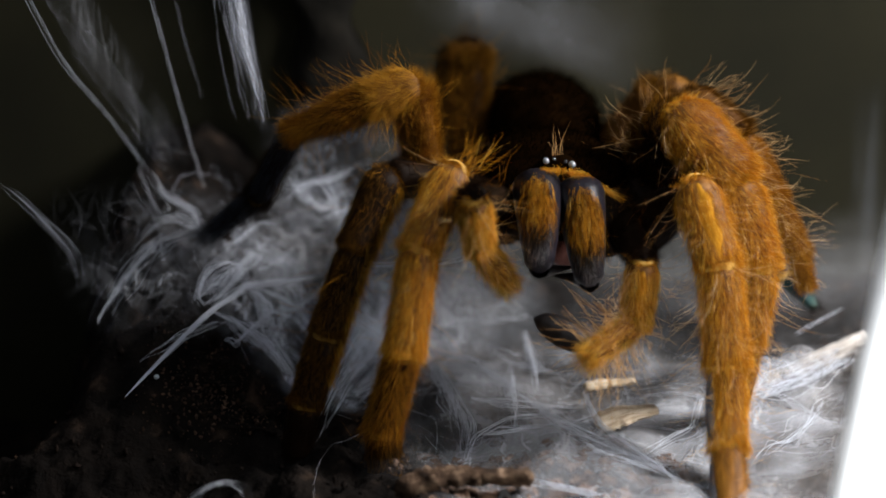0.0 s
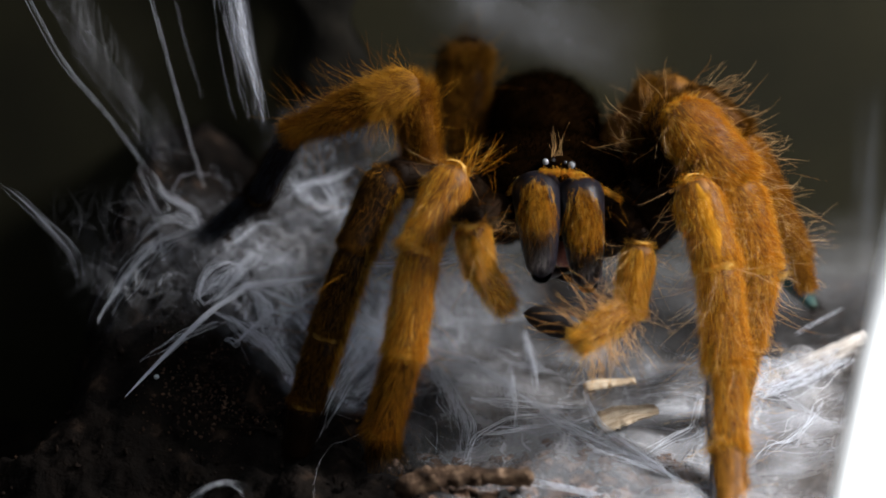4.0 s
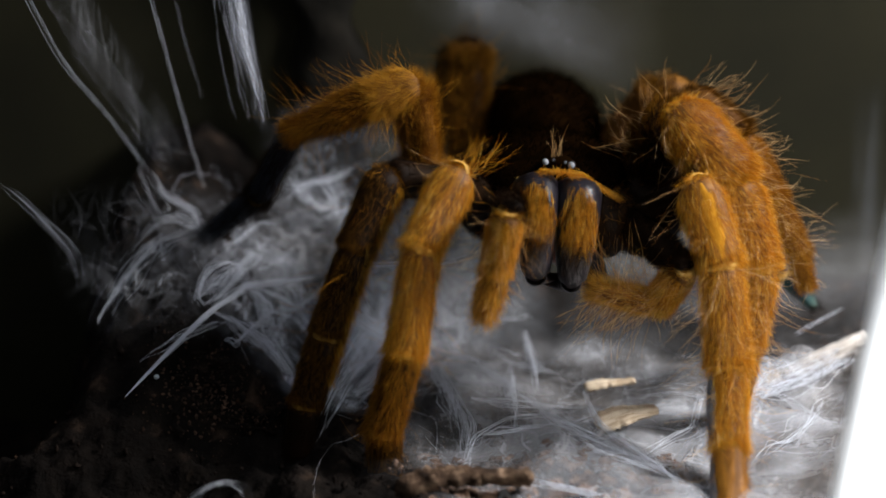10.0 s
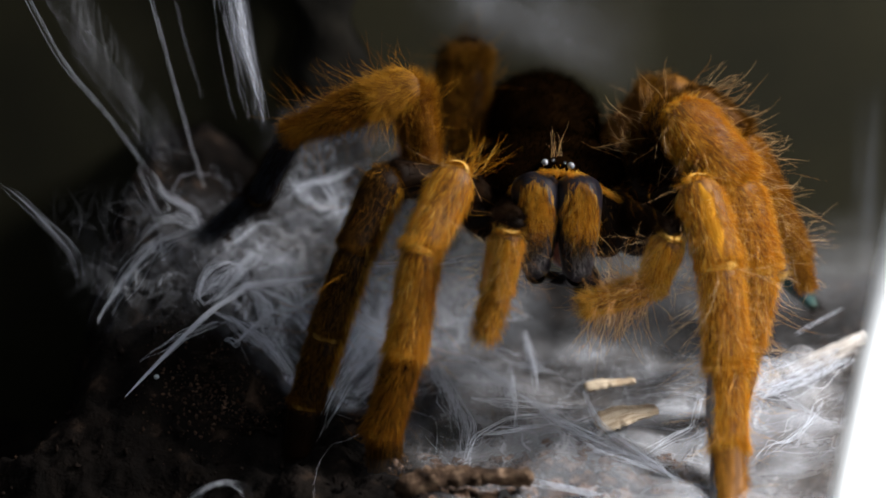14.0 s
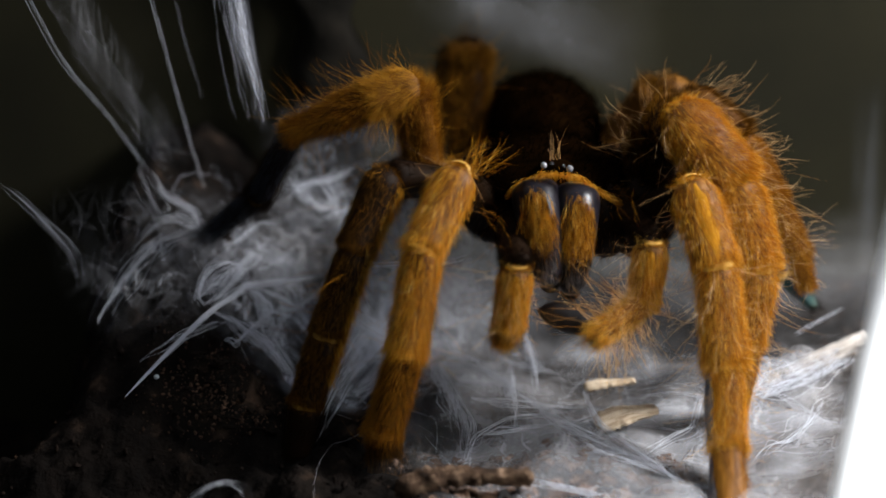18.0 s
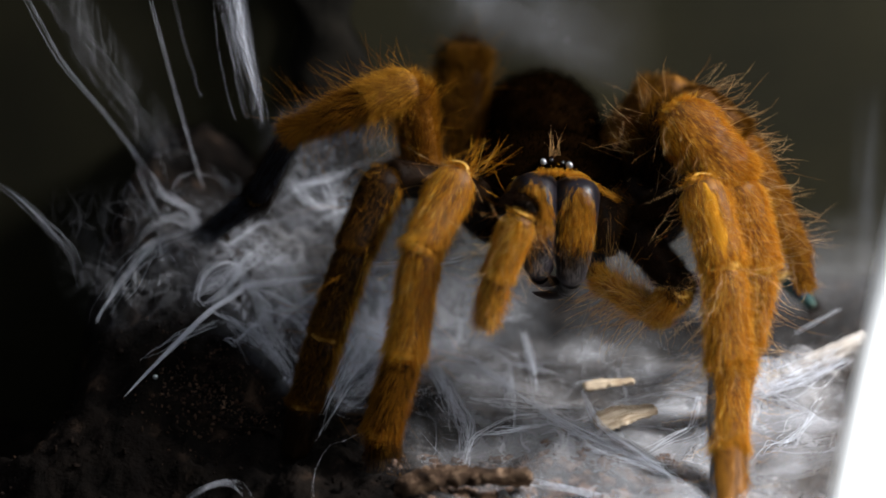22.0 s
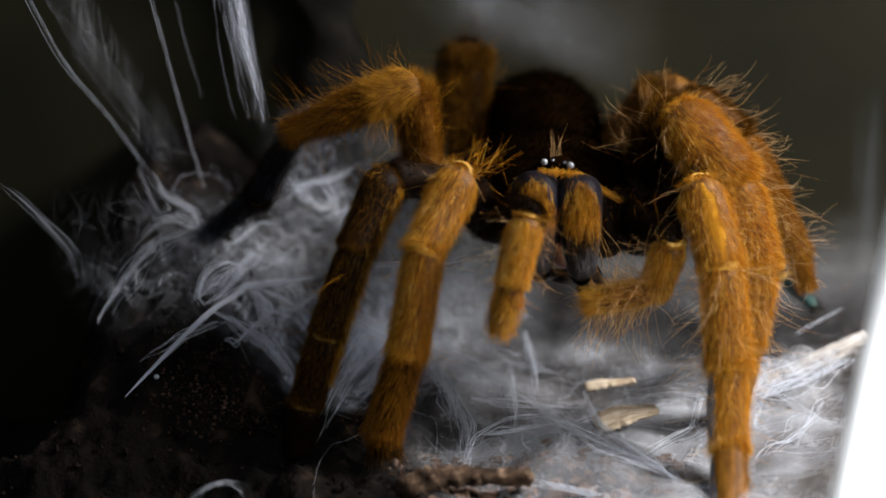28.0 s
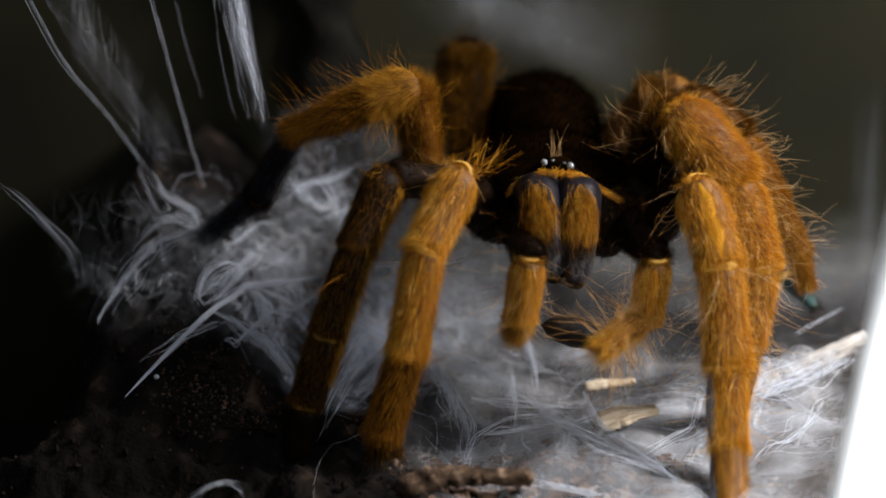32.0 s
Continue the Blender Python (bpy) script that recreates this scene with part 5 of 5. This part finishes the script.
def motions():
    def ride(ob, rows, parent=None):
        walk(ob, [(t, m) for t, m in rows])

    def sway(root, foot, ref, rows):
        base = root.matrix_basis.copy()
        f = Matrix.Translation(foot * MM)
        walk(root, [(t, f @ pose(0, 0, 0, 0, math.degrees(d / ref), 0) @ f.inverted() @ base) for t, d in rows])

    sway(leg_front_a, foot_front_a, 545, [
        (0, -5), (1.2, -5), (1.5, -10), (2, -5), (5.5, -4), (6, -2), (6.5, 3), (7, 1), (7.5, -8), (8, -7), (8.5, -2), (9, 0),
        (13.5, 1), (16.5, 1), (17.5, 4), (20, 4), (21, 9), (21.5, 6), (22, 4), (24, 7), (32, 7)])
    sway(leg_front_b, foot_front_b, 565, [
        (0, -7), (3.5, -9), (6, -12), (6.5, -17), (7, -10), (7.5, 2), (8, 6), (8.5, 2), (9, 0), (11.5, -3), (13, 2), (14, -4),
        (16.5, -7), (17, -10), (18, -13), (20, -13), (21, -9), (21.5, 2), (22, 6), (22.5, 0), (24, 2), (25, 8), (25.5, 2),
        (27.5, 0), (30, -1), (32, -4)])
    bob = [(0, 0.06, 0.1), (0.5, 0, 0), (6, 0, 0), (6.5, -0.12, -0.2), (7, -0.12, -0.25), (8, 0, -0.06), (8.5, 0, 0), (14.5, -0.06, -0.06),
           (16.5, 0, -0.06), (17, -0.12, -0.25), (17.5, -0.19, -0.4), (20, -0.19, -0.4), (21, -0.12, -0.2), (22, -0.12, 0), (32, -0.12, -0.06)]
    walk(carapace, [(t, pose(x * MM, 0, z * MM)) for t, x, z in bob])

    def bob_at(t):
        ts = [b[0] for b in bob]
        return Vector((np.interp(t, ts, [b[1] for b in bob]), 0, np.interp(t, ts, [b[2] for b in bob])))

    jaws = [
        (0, (10.5, -9.1, 24.7), (16.1, -7.0, 22.4)),
        (0.5, (10.7, -8.9, 24.5), (15.8, -7.1, 22.4)),
        (1, (10.7, -8.9, 24.5), (15.8, -7.1, 22.4)),
        (1.5, (10.5, -9.4, 25.2), (15.3, -6.4, 21.9)),
        (2, (10.6, -8.9, 24.5), (15.9, -7.1, 22.4)),
        (2.5, (10.7, -9.3, 25.2), (15.9, -7.1, 22.4)),
        (3, (10.7, -8.9, 24.5), (15.7, -7.1, 22.4)),
        (3.5, (10.6, -8.7, 24.3), (15.9, -7.1, 22.4)),
        (5.5, (11.4, -7.8, 23.3), (15.0, -6.4, 21.9)),
        (5.8, (10.5, -9.1, 24.7), (14.6, -7.7, 23.0)),
        (6, (9.3, -9.5, 25.6), (14.6, -8.2, 23.5)),
        (6.3, (8.9, -9.9, 26.3), (15.8, -8.9, 24.4)),
        (6.5, (8.6, -10.1, 26.7), (16.0, -9.2, 24.8)),
        (6.8, (8.6, -10.2, 27.1), (16.3, -9.4, 25.2)),
        (7, (9.9, -9.3, 25.2), (16.5, -9.1, 24.8)),
        (7.5, (10.7, -8.7, 24.3), (16.1, -8.9, 24.4)),
        (8, (10.3, -8.3, 23.9), (14.3, -7.3, 22.7)),
        (8.5, (10.6, -8.1, 23.6), (14.2, -7.0, 22.4)),
        (9, (9.9, -8.6, 24.1), (14.5, -7.7, 23.0)),
        (9.5, (10.4, -8.3, 23.8), (14.2, -7.3, 22.6)),
        (10, (10.1, -8.1, 23.6), (14.1, -7.0, 22.4)),
        (11, (10.2, -7.9, 23.4), (13.9, -7.0, 22.4)),
        (12, (10.0, -7.7, 23.2), (14.2, -7.3, 22.6)),
        (13, (9.3, -8.6, 24.3), (14.5, -8.1, 23.5)),
        (13.5, (10.3, -7.9, 23.4), (14.2, -7.0, 22.4)),
        (14, (10.1, -8.4, 23.9), (14.6, -8.2, 23.5)),
        (14.5, (10.3, -8.3, 23.8), (14.9, -8.3, 23.7)),
        (16.5, (10.9, -7.9, 23.4), (14.5, -7.7, 23.0)),
        (17, (11.7, -7.3, 22.9), (14.2, -6.3, 21.8)),
        (17.5, (11.7, -7.1, 22.7), (14.1, -5.7, 21.4)),
        (20.3, (11.5, -7.4, 22.9), (14.1, -6.1, 21.7)),
        (20.6, (10.7, -8.7, 24.3), (15.3, -7.1, 22.5)),
        (20.8, (9.6, -9.6, 25.6), (16.3, -9.4, 25.2)),
        (21, (9.5, -10.0, 26.4), (16.5, -10.2, 26.7)),
        (21.3, (10.2, -9.6, 25.6), (16.3, -10.1, 26.4)),
        (21.5, (10.1, -9.3, 25.2), (16.3, -9.7, 25.6)),
        (21.8, (10.2, -8.7, 24.3), (15.8, -8.5, 23.9)),
        (22, (10.6, -8.1, 23.6), (14.1, -7.0, 22.4)),
        (22.5, (9.9, -8.4, 23.9), (14.9, -7.7, 23.0)),
        (23, (10.6, -7.9, 23.4), (13.8, -6.7, 22.2)),
        (23.5, (10.3, -8.1, 23.6), (13.5, -6.0, 21.8)),
        (24, (10.1, -8.3, 23.9), (14.0, -7.6, 22.9)),
        (24.5, (10.6, -7.9, 23.4), (14.3, -7.3, 22.7)),
        (25, (10.3, -8.3, 23.9), (14.3, -7.5, 22.9)),
        (25.5, (10.8, -8.1, 23.6), (14.7, -8.0, 23.3)),
        (27.5, (10.6, -8.3, 23.9), (15.2, -8.2, 23.5)),
        (28, (10.5, -8.7, 24.3), (15.1, -8.3, 23.7)),
        (29, (10.5, -8.6, 24.1), (15.2, -8.2, 23.5)),
        (30, (10.5, -8.6, 24.1), (15.2, -8.2, 23.5)),
        (31, (10.5, -8.6, 24.1), (14.9, -8.3, 23.7)),
        (31.5, (10.9, -8.6, 24.1), (15.2, -8.3, 23.7)),
        (32, (12.1, -8.2, 23.9), (14.5, -7.8, 23.1)),
    ]
    walk(chel_a, [(t, bone(Vector(ROOT_A) + bob_at(t), a)) for t, a, b in jaws])
    walk(chel_b, [(t, bone(Vector(ROOT_B) + bob_at(t), b)) for t, a, b in jaws])
    spread = [(0, -135), (1.2, -135), (1.5, -95), (2, -135), (5.5, -135), (6.3, -130), (6.6, -100), (6.9, -40), (7.1, -28), (7.3, -40), (7.6, -95), (8, -120), (9, -120),
              (14.5, -125), (16.5, -130), (20.3, -135), (20.6, -110), (20.8, -70), (21, -40), (21.3, -25), (21.5, -30), (21.8, -75), (22, -95), (23, -120), (32, -130)]
    for fang, share in ((fang_a, 0.4), (fang_b, 1.0)):
        base = fang.matrix_basis.copy()
        walk(fang, [(t, base @ pose(0, 0, 0, -135 + (d + 135) * share, 0, 0)) for t, d in spread])

    def palp(pieces, hip, rows, bulb_way):
        femur, tib, tar, ring, bulb = pieces
        rows = [(t, Vector(a), Vector(b), Vector(c)) for t, a, b, c in rows]
        base = {}
        for t, a, b, c in rows:
            back = (Vector(hip) - a).normalized() * 12.6
            base[t] = bone(a + back, a)
        walk(femur, [(t, base[t]) for t, a, b, c in rows])
        walk(tib, [(t, base[t].inverted() @ bone(a, b)) for t, a, b, c in rows])
        walk(ring, [(t, base[t].inverted() @ bone(a, b)) for t, a, b, c in rows])
        walk(tar, [(t, base[t].inverted() @ bone(b, c)) for t, a, b, c in rows])
        walk(bulb, [(t, base[t].inverted() @ bone(c.lerp(b, 0.2) + Vector((-0.9, 0.8, 0.2)), c.lerp(b, 0.2) + Vector((-0.9, 0.8, 0.2)) + bulb_way(t, b, c))) for t, a, b, c in rows])

    # when the dark bulb hangs free below the jaws
    low = ((0, 5.6, 5.95, 6.8, 7.2, 16, 16.5, 17, 21.0, 21.3, 31, 31.6, 32), (1, 1, 0.4, 0.3, 0, 0, 0.5, 1, 1, 0, 0, 0.4, 1))
    palp(palp_a, (7.9, 7.0, 27.3), [
        (0, (3.2, -11.0, 33.3), (4.1, -8.3, 26.7), (7.1, -6.9, 22.2)),
        (0.5, (3.0, -11.0, 31.3), (4.2, -8.1, 24.9), (7.2, -6.7, 20.3)),
        (1, (3.1, -11.0, 31.6), (4.3, -8.1, 25.1), (7.3, -6.8, 20.6)),
        (1.5, (3.3, -11.0, 34.2), (4.2, -8.2, 27.7), (7.3, -6.8, 23.2)),
        (2, (2.8, -11.0, 31.7), (3.9, -8.2, 25.2), (7.0, -6.9, 20.7)),
        (2.5, (3.6, -11.0, 33.3), (4.5, -8.3, 26.7), (7.5, -6.9, 22.2)),
        (3, (3.3, -11.0, 31.9), (4.4, -8.3, 25.3), (7.4, -6.9, 20.8)),
        (3.5, (3.1, -11.0, 31.1), (4.3, -8.1, 24.6), (7.3, -6.8, 20.1)),
        (5.5, (2.7, -11.0, 30.2), (3.2, -8.1, 23.6), (4.4, -7.0, 18.3)),
        (5.8, (4.3, -11.0, 31.8), (3.9, -9.2, 24.8), (2.7, -8.4, 19.4)),
        (6, (5.1, -11.0, 31.7), (4.0, -10.5, 24.6), (2.8, -9.6, 19.2)),
        (6.3, (5.6, -11.0, 31.1), (4.4, -10.2, 24.0), (3.2, -9.3, 18.6)),
        (6.5, (5.9, -11.0, 30.7), (4.8, -10.0, 23.6), (3.6, -9.2, 18.2)),
        (6.8, (6.0, -11.0, 32.3), (4.4, -11.0, 25.3), (3.2, -10.1, 19.9)),
        (7, (6.2, -11.0, 33.0), (4.0, -11.2, 26.1), (2.8, -10.2, 20.7)),
        (7.5, (6.4, -11.0, 32.6), (4.1, -9.1, 26.1), (2.9, -8.2, 20.7)),
        (8, (6.9, -11.0, 32.9), (4.5, -9.9, 26.2), (3.3, -8.9, 20.9)),
        (8.5, (7.0, -11.0, 31.9), (4.8, -10.1, 25.1), (3.7, -9.1, 19.7)),
        (9, (6.8, -11.0, 30.2), (5.2, -9.9, 23.3), (4.0, -9.0, 17.9)),
        (9.5, (6.8, -11.0, 32.6), (5.2, -10.6, 25.6), (4.0, -9.6, 20.2)),
        (10, (7.0, -11.0, 31.8), (5.7, -10.2, 24.8), (4.5, -9.3, 19.4)),
        (10.5, (6.8, -11.0, 30.9), (5.1, -10.2, 23.9), (4.0, -9.4, 18.5)),
        (11, (7.3, -11.0, 32.5), (6.2, -10.3, 25.4), (5.1, -9.4, 20.0)),
        (11.5, (7.0, -11.0, 31.5), (5.7, -10.2, 24.5), (4.5, -9.3, 19.1)),
        (12, (7.5, -11.0, 30.4), (6.3, -10.2, 23.4), (5.1, -9.3, 18.0)),
        (12.5, (7.6, -11.0, 32.7), (6.7, -10.6, 25.6), (5.6, -9.6, 20.2)),
        (13, (7.0, -11.0, 28.5), (5.7, -9.8, 21.6), (4.5, -9.0, 16.1)),
        (13.5, (7.7, -11.0, 34.3), (7.2, -10.8, 27.1), (6.1, -9.7, 21.7)),
        (14, (7.1, -11.0, 29.9), (5.9, -10.2, 22.8), (4.7, -9.4, 17.4)),
        (14.5, (7.8, -11.0, 30.8), (7.0, -10.4, 23.6), (5.9, -9.5, 18.2)),
        (16.5, (8.1, -11.0, 28.3), (7.4, -11.6, 21.1), (6.9, -7.2, 17.7)),
        (17, (8.2, -11.0, 25.3), (7.4, -9.5, 18.3), (6.9, -5.1, 14.8)),
        (17.5, (8.0, -11.0, 25.8), (7.2, -10.2, 18.7), (6.7, -5.8, 15.3)),
        (20, (8.0, -11.0, 25.8), (7.2, -10.2, 18.7), (6.7, -5.8, 15.3)),
        (20.5, (7.8, -11.0, 27.9), (6.7, -12.1, 20.9), (5.6, -11.2, 15.5)),
        (21, (7.5, -11.0, 28.7), (5.9, -12.6, 21.8), (4.7, -11.7, 16.4)),
        (21.3, (8.2, -11.0, 32.0), (6.1, -13.2, 25.2), (5.0, -12.2, 19.8)),
        (21.5, (8.9, -11.0, 32.7), (6.2, -13.0, 26.4), (5.0, -12.0, 21.0)),
        (22, (8.6, -11.0, 31.6), (6.0, -12.2, 25.0), (4.8, -11.2, 19.6)),
        (22.5, (8.2, -11.0, 29.5), (6.1, -13.2, 22.9), (4.9, -12.3, 17.5)),
        (23, (8.2, -11.0, 30.4), (6.3, -12.6, 23.6), (5.1, -11.7, 18.2)),
        (23.5, (8.6, -11.0, 31.9), (7.0, -13.2, 25.2), (5.8, -12.2, 19.8)),
        (24, (8.3, -11.0, 28.6), (6.1, -12.4, 21.9), (4.9, -11.5, 16.5)),
        (24.5, (9.0, -11.0, 33.5), (7.5, -13.2, 26.7), (6.3, -12.1, 21.3)),
        (25, (8.7, -11.0, 28.9), (6.2, -13.2, 22.4), (5.0, -12.3, 17.0)),
        (25.5, (9.3, -11.0, 33.9), (8.0, -13.2, 27.0), (6.9, -12.1, 21.6)),
        (27.5, (9.5, -11.0, 34.5), (8.7, -13.2, 27.6), (7.6, -12.1, 22.2)),
        (28, (9.1, -11.0, 31.3), (7.3, -13.3, 24.5), (6.2, -12.3, 19.1)),
        (28.5, (9.6, -11.0, 30.9), (7.9, -13.3, 24.1), (6.7, -12.3, 18.7)),
        (29, (9.3, -11.0, 33.7), (8.5, -13.2, 26.8), (7.4, -12.1, 21.5)),
        (29.5, (9.0, -11.0, 29.4), (6.9, -13.2, 22.8), (5.8, -12.3, 17.4)),
        (30, (9.7, -11.0, 32.3), (8.4, -13.3, 25.4), (7.3, -12.2, 20.0)),
        (30.5, (9.3, -11.0, 31.8), (7.6, -13.3, 24.9), (6.4, -12.3, 19.5)),
        (31, (8.9, -11.0, 29.5), (6.8, -13.4, 22.6), (5.6, -12.4, 17.2)),
        (31.5, (9.5, -11.0, 32.5), (8.5, -13.4, 25.4), (7.3, -12.3, 20.0)),
        (32, (9.3, -11.0, 26.7), (8.4, -10.4, 19.5), (8.0, -6.0, 16.1)),
    ], lambda t, b, c: (b - c).normalized() * 3 + Vector((1.5, 3, 0)))
    palp(palp_b, (19.6, 7.0, 26.6), [
        (0, (21.9, -8.0, 25.3), (21.3, -7.7, 17.8), (15.7, -12.7, 15.7)),
        (0.5, (21.7, -8.0, 29.1), (20.2, -10.3, 22.0), (14.7, -15.5, 20.0)),
        (1, (21.7, -8.0, 27.6), (20.3, -10.4, 20.5), (14.8, -15.6, 18.5)),
        (1.5, (21.5, -8.0, 26.0), (20.5, -8.1, 18.5), (15.0, -13.1, 16.4)),
        (2, (21.7, -8.0, 29.2), (20.0, -10.4, 22.0), (14.5, -15.5, 20.0)),
        (2.5, (21.6, -8.0, 24.9), (20.7, -7.7, 17.5), (15.2, -12.8, 15.4)),
        (3, (21.3, -8.0, 28.2), (19.6, -10.3, 21.2), (14.1, -15.5, 19.1)),
        (3.5, (21.5, -8.0, 27.9), (20.0, -10.4, 20.8), (14.5, -15.5, 18.8)),
        (5.5, (20.7, -8.0, 26.3), (20.0, -8.2, 18.9), (14.4, -13.3, 16.8)),
        (5.8, (20.5, -8.0, 26.7), (19.4, -7.7, 19.2), (13.9, -12.8, 17.2)),
        (6, (19.9, -8.0, 23.6), (19.0, -5.5, 16.6), (14.2, -11.6, 17.5)),
        (6.3, (20.0, -8.0, 18.8), (19.6, -0.5, 18.2), (16.6, -6.5, 22.2)),
        (6.5, (20.2, -8.0, 17.8), (19.7, -0.8, 20.0), (17.7, -7.0, 24.4)),
        (6.8, (22.0, -8.0, 19.1), (19.1, -1.3, 17.4), (13.5, -6.1, 20.1)),
        (7, (24.0, -8.0, 24.6), (21.6, -3.1, 19.4), (14.2, -4.7, 21.3)),
        (7.5, (26.0, -8.0, 25.0), (23.1, -4.0, 19.4), (15.7, -5.6, 21.3)),
        (8, (26.6, -8.0, 26.0), (24.4, -4.0, 20.1), (16.9, -6.2, 21.1)),
        (8.5, (26.4, -8.0, 22.1), (24.2, -2.9, 17.0), (17.0, -1.1, 20.9)),
        (9, (26.5, -8.0, 26.0), (24.4, -3.9, 20.0), (16.9, -6.0, 21.2)),
        (9.5, (26.3, -8.0, 24.5), (24.1, -3.8, 18.7), (16.7, -4.8, 21.0)),
        (10, (26.3, -8.0, 24.5), (24.1, -3.8, 18.7), (16.7, -4.8, 21.0)),
        (10.5, (26.0, -8.0, 27.2), (24.1, -4.9, 20.7), (16.7, -7.4, 20.6)),
        (11, (25.8, -8.0, 25.8), (23.6, -4.4, 19.7), (16.2, -6.5, 20.9)),
        (11.5, (25.4, -8.0, 27.6), (23.5, -5.1, 21.0), (16.1, -7.6, 20.4)),
        (12, (25.3, -8.0, 28.6), (23.4, -5.6, 21.7), (16.1, -7.8, 20.1)),
        (12.5, (25.2, -8.0, 26.7), (23.3, -5.3, 20.0), (15.9, -7.8, 20.4)),
        (13, (25.3, -8.0, 30.3), (23.8, -6.1, 23.2), (16.6, -7.0, 19.2)),
        (13.5, (25.2, -8.0, 27.2), (23.6, -5.2, 20.5), (16.2, -7.7, 20.4)),
        (14, (24.9, -8.0, 28.4), (23.1, -5.7, 21.5), (15.8, -8.0, 20.1)),
        (14.5, (25.1, -8.0, 28.5), (23.2, -5.6, 21.6), (15.9, -7.9, 20.1)),
        (16.5, (24.6, -8.0, 24.6), (23.8, -4.3, 18.1), (17.2, -8.2, 16.6)),
        (17, (22.8, -8.0, 27.7), (22.1, -7.9, 20.2), (16.5, -13.0, 18.1)),
        (17.5, (22.8, -8.0, 27.6), (22.1, -7.4, 20.1), (16.5, -12.4, 18.0)),
        (20, (22.8, -8.0, 27.6), (22.1, -7.4, 20.1), (16.5, -12.4, 18.0)),
        (20.5, (23.6, -8.0, 26.4), (22.7, -6.8, 19.1), (17.1, -11.8, 16.9)),
        (21, (23.5, -8.0, 27.2), (22.7, -6.7, 19.8), (17.1, -11.7, 17.7)),
        (21.3, (25.0, -8.0, 26.0), (23.8, -3.4, 20.2), (16.4, -5.8, 20.4)),
        (21.5, (25.7, -8.0, 28.7), (23.8, -4.8, 22.1), (16.5, -6.9, 20.3)),
        (22, (26.3, -8.0, 22.1), (24.3, -2.7, 17.2), (17.0, -0.8, 21.2)),
        (22.5, (26.1, -8.0, 26.3), (24.2, -3.8, 20.3), (16.8, -6.1, 21.2)),
        (23, (26.0, -8.0, 24.1), (24.4, -3.2, 18.6), (17.0, -3.6, 21.1)),
        (23.5, (25.8, -8.0, 22.9), (24.4, -2.7, 17.7), (17.1, -1.1, 20.9)),
        (24, (26.2, -8.0, 27.9), (24.4, -4.6, 21.5), (17.0, -7.0, 20.6)),
        (24.5, (26.0, -8.0, 26.0), (24.2, -4.1, 19.8), (16.8, -6.3, 20.9)),
        (25, (26.0, -8.0, 29.2), (24.2, -5.3, 22.5), (17.0, -6.4, 19.7)),
        (25.5, (25.9, -8.0, 27.2), (24.0, -4.7, 20.7), (16.6, -7.2, 20.6)),
        (27.5, (25.4, -8.0, 27.3), (23.9, -4.8, 20.7), (16.5, -7.3, 20.5)),
        (28, (25.0, -8.0, 27.7), (23.5, -5.2, 20.9), (16.1, -7.7, 20.3)),
        (28.5, (25.3, -8.0, 28.7), (23.6, -5.5, 21.8), (16.3, -7.6, 20.0)),
        (29, (25.4, -8.0, 27.5), (23.7, -5.0, 20.8), (16.4, -7.5, 20.4)),
        (29.5, (25.1, -8.0, 30.3), (23.9, -6.0, 23.1), (16.7, -6.9, 19.2)),
        (30, (25.2, -8.0, 27.7), (23.5, -5.3, 20.9), (16.1, -7.8, 20.3)),
        (30.5, (25.0, -8.0, 27.2), (23.4, -5.2, 20.4), (16.0, -7.7, 20.4)),
        (31, (24.8, -8.0, 28.5), (23.3, -5.7, 21.5), (16.0, -8.0, 20.0)),
        (31.5, (25.2, -8.0, 26.7), (23.6, -5.4, 19.9), (16.2, -7.9, 20.3)),
        (32, (23.3, -8.0, 25.6), (22.5, -6.8, 18.3), (17.0, -12.0, 16.3)),
    ], lambda t, b, c: Vector((-0.3, 0.75, 0.6)).lerp(Vector((-1, 0.25, np.interp(t, (0, 0.6, 2, 32), (0.42, 0.28, 0.18, 0.12)))), np.interp(t, *low)))


motions()
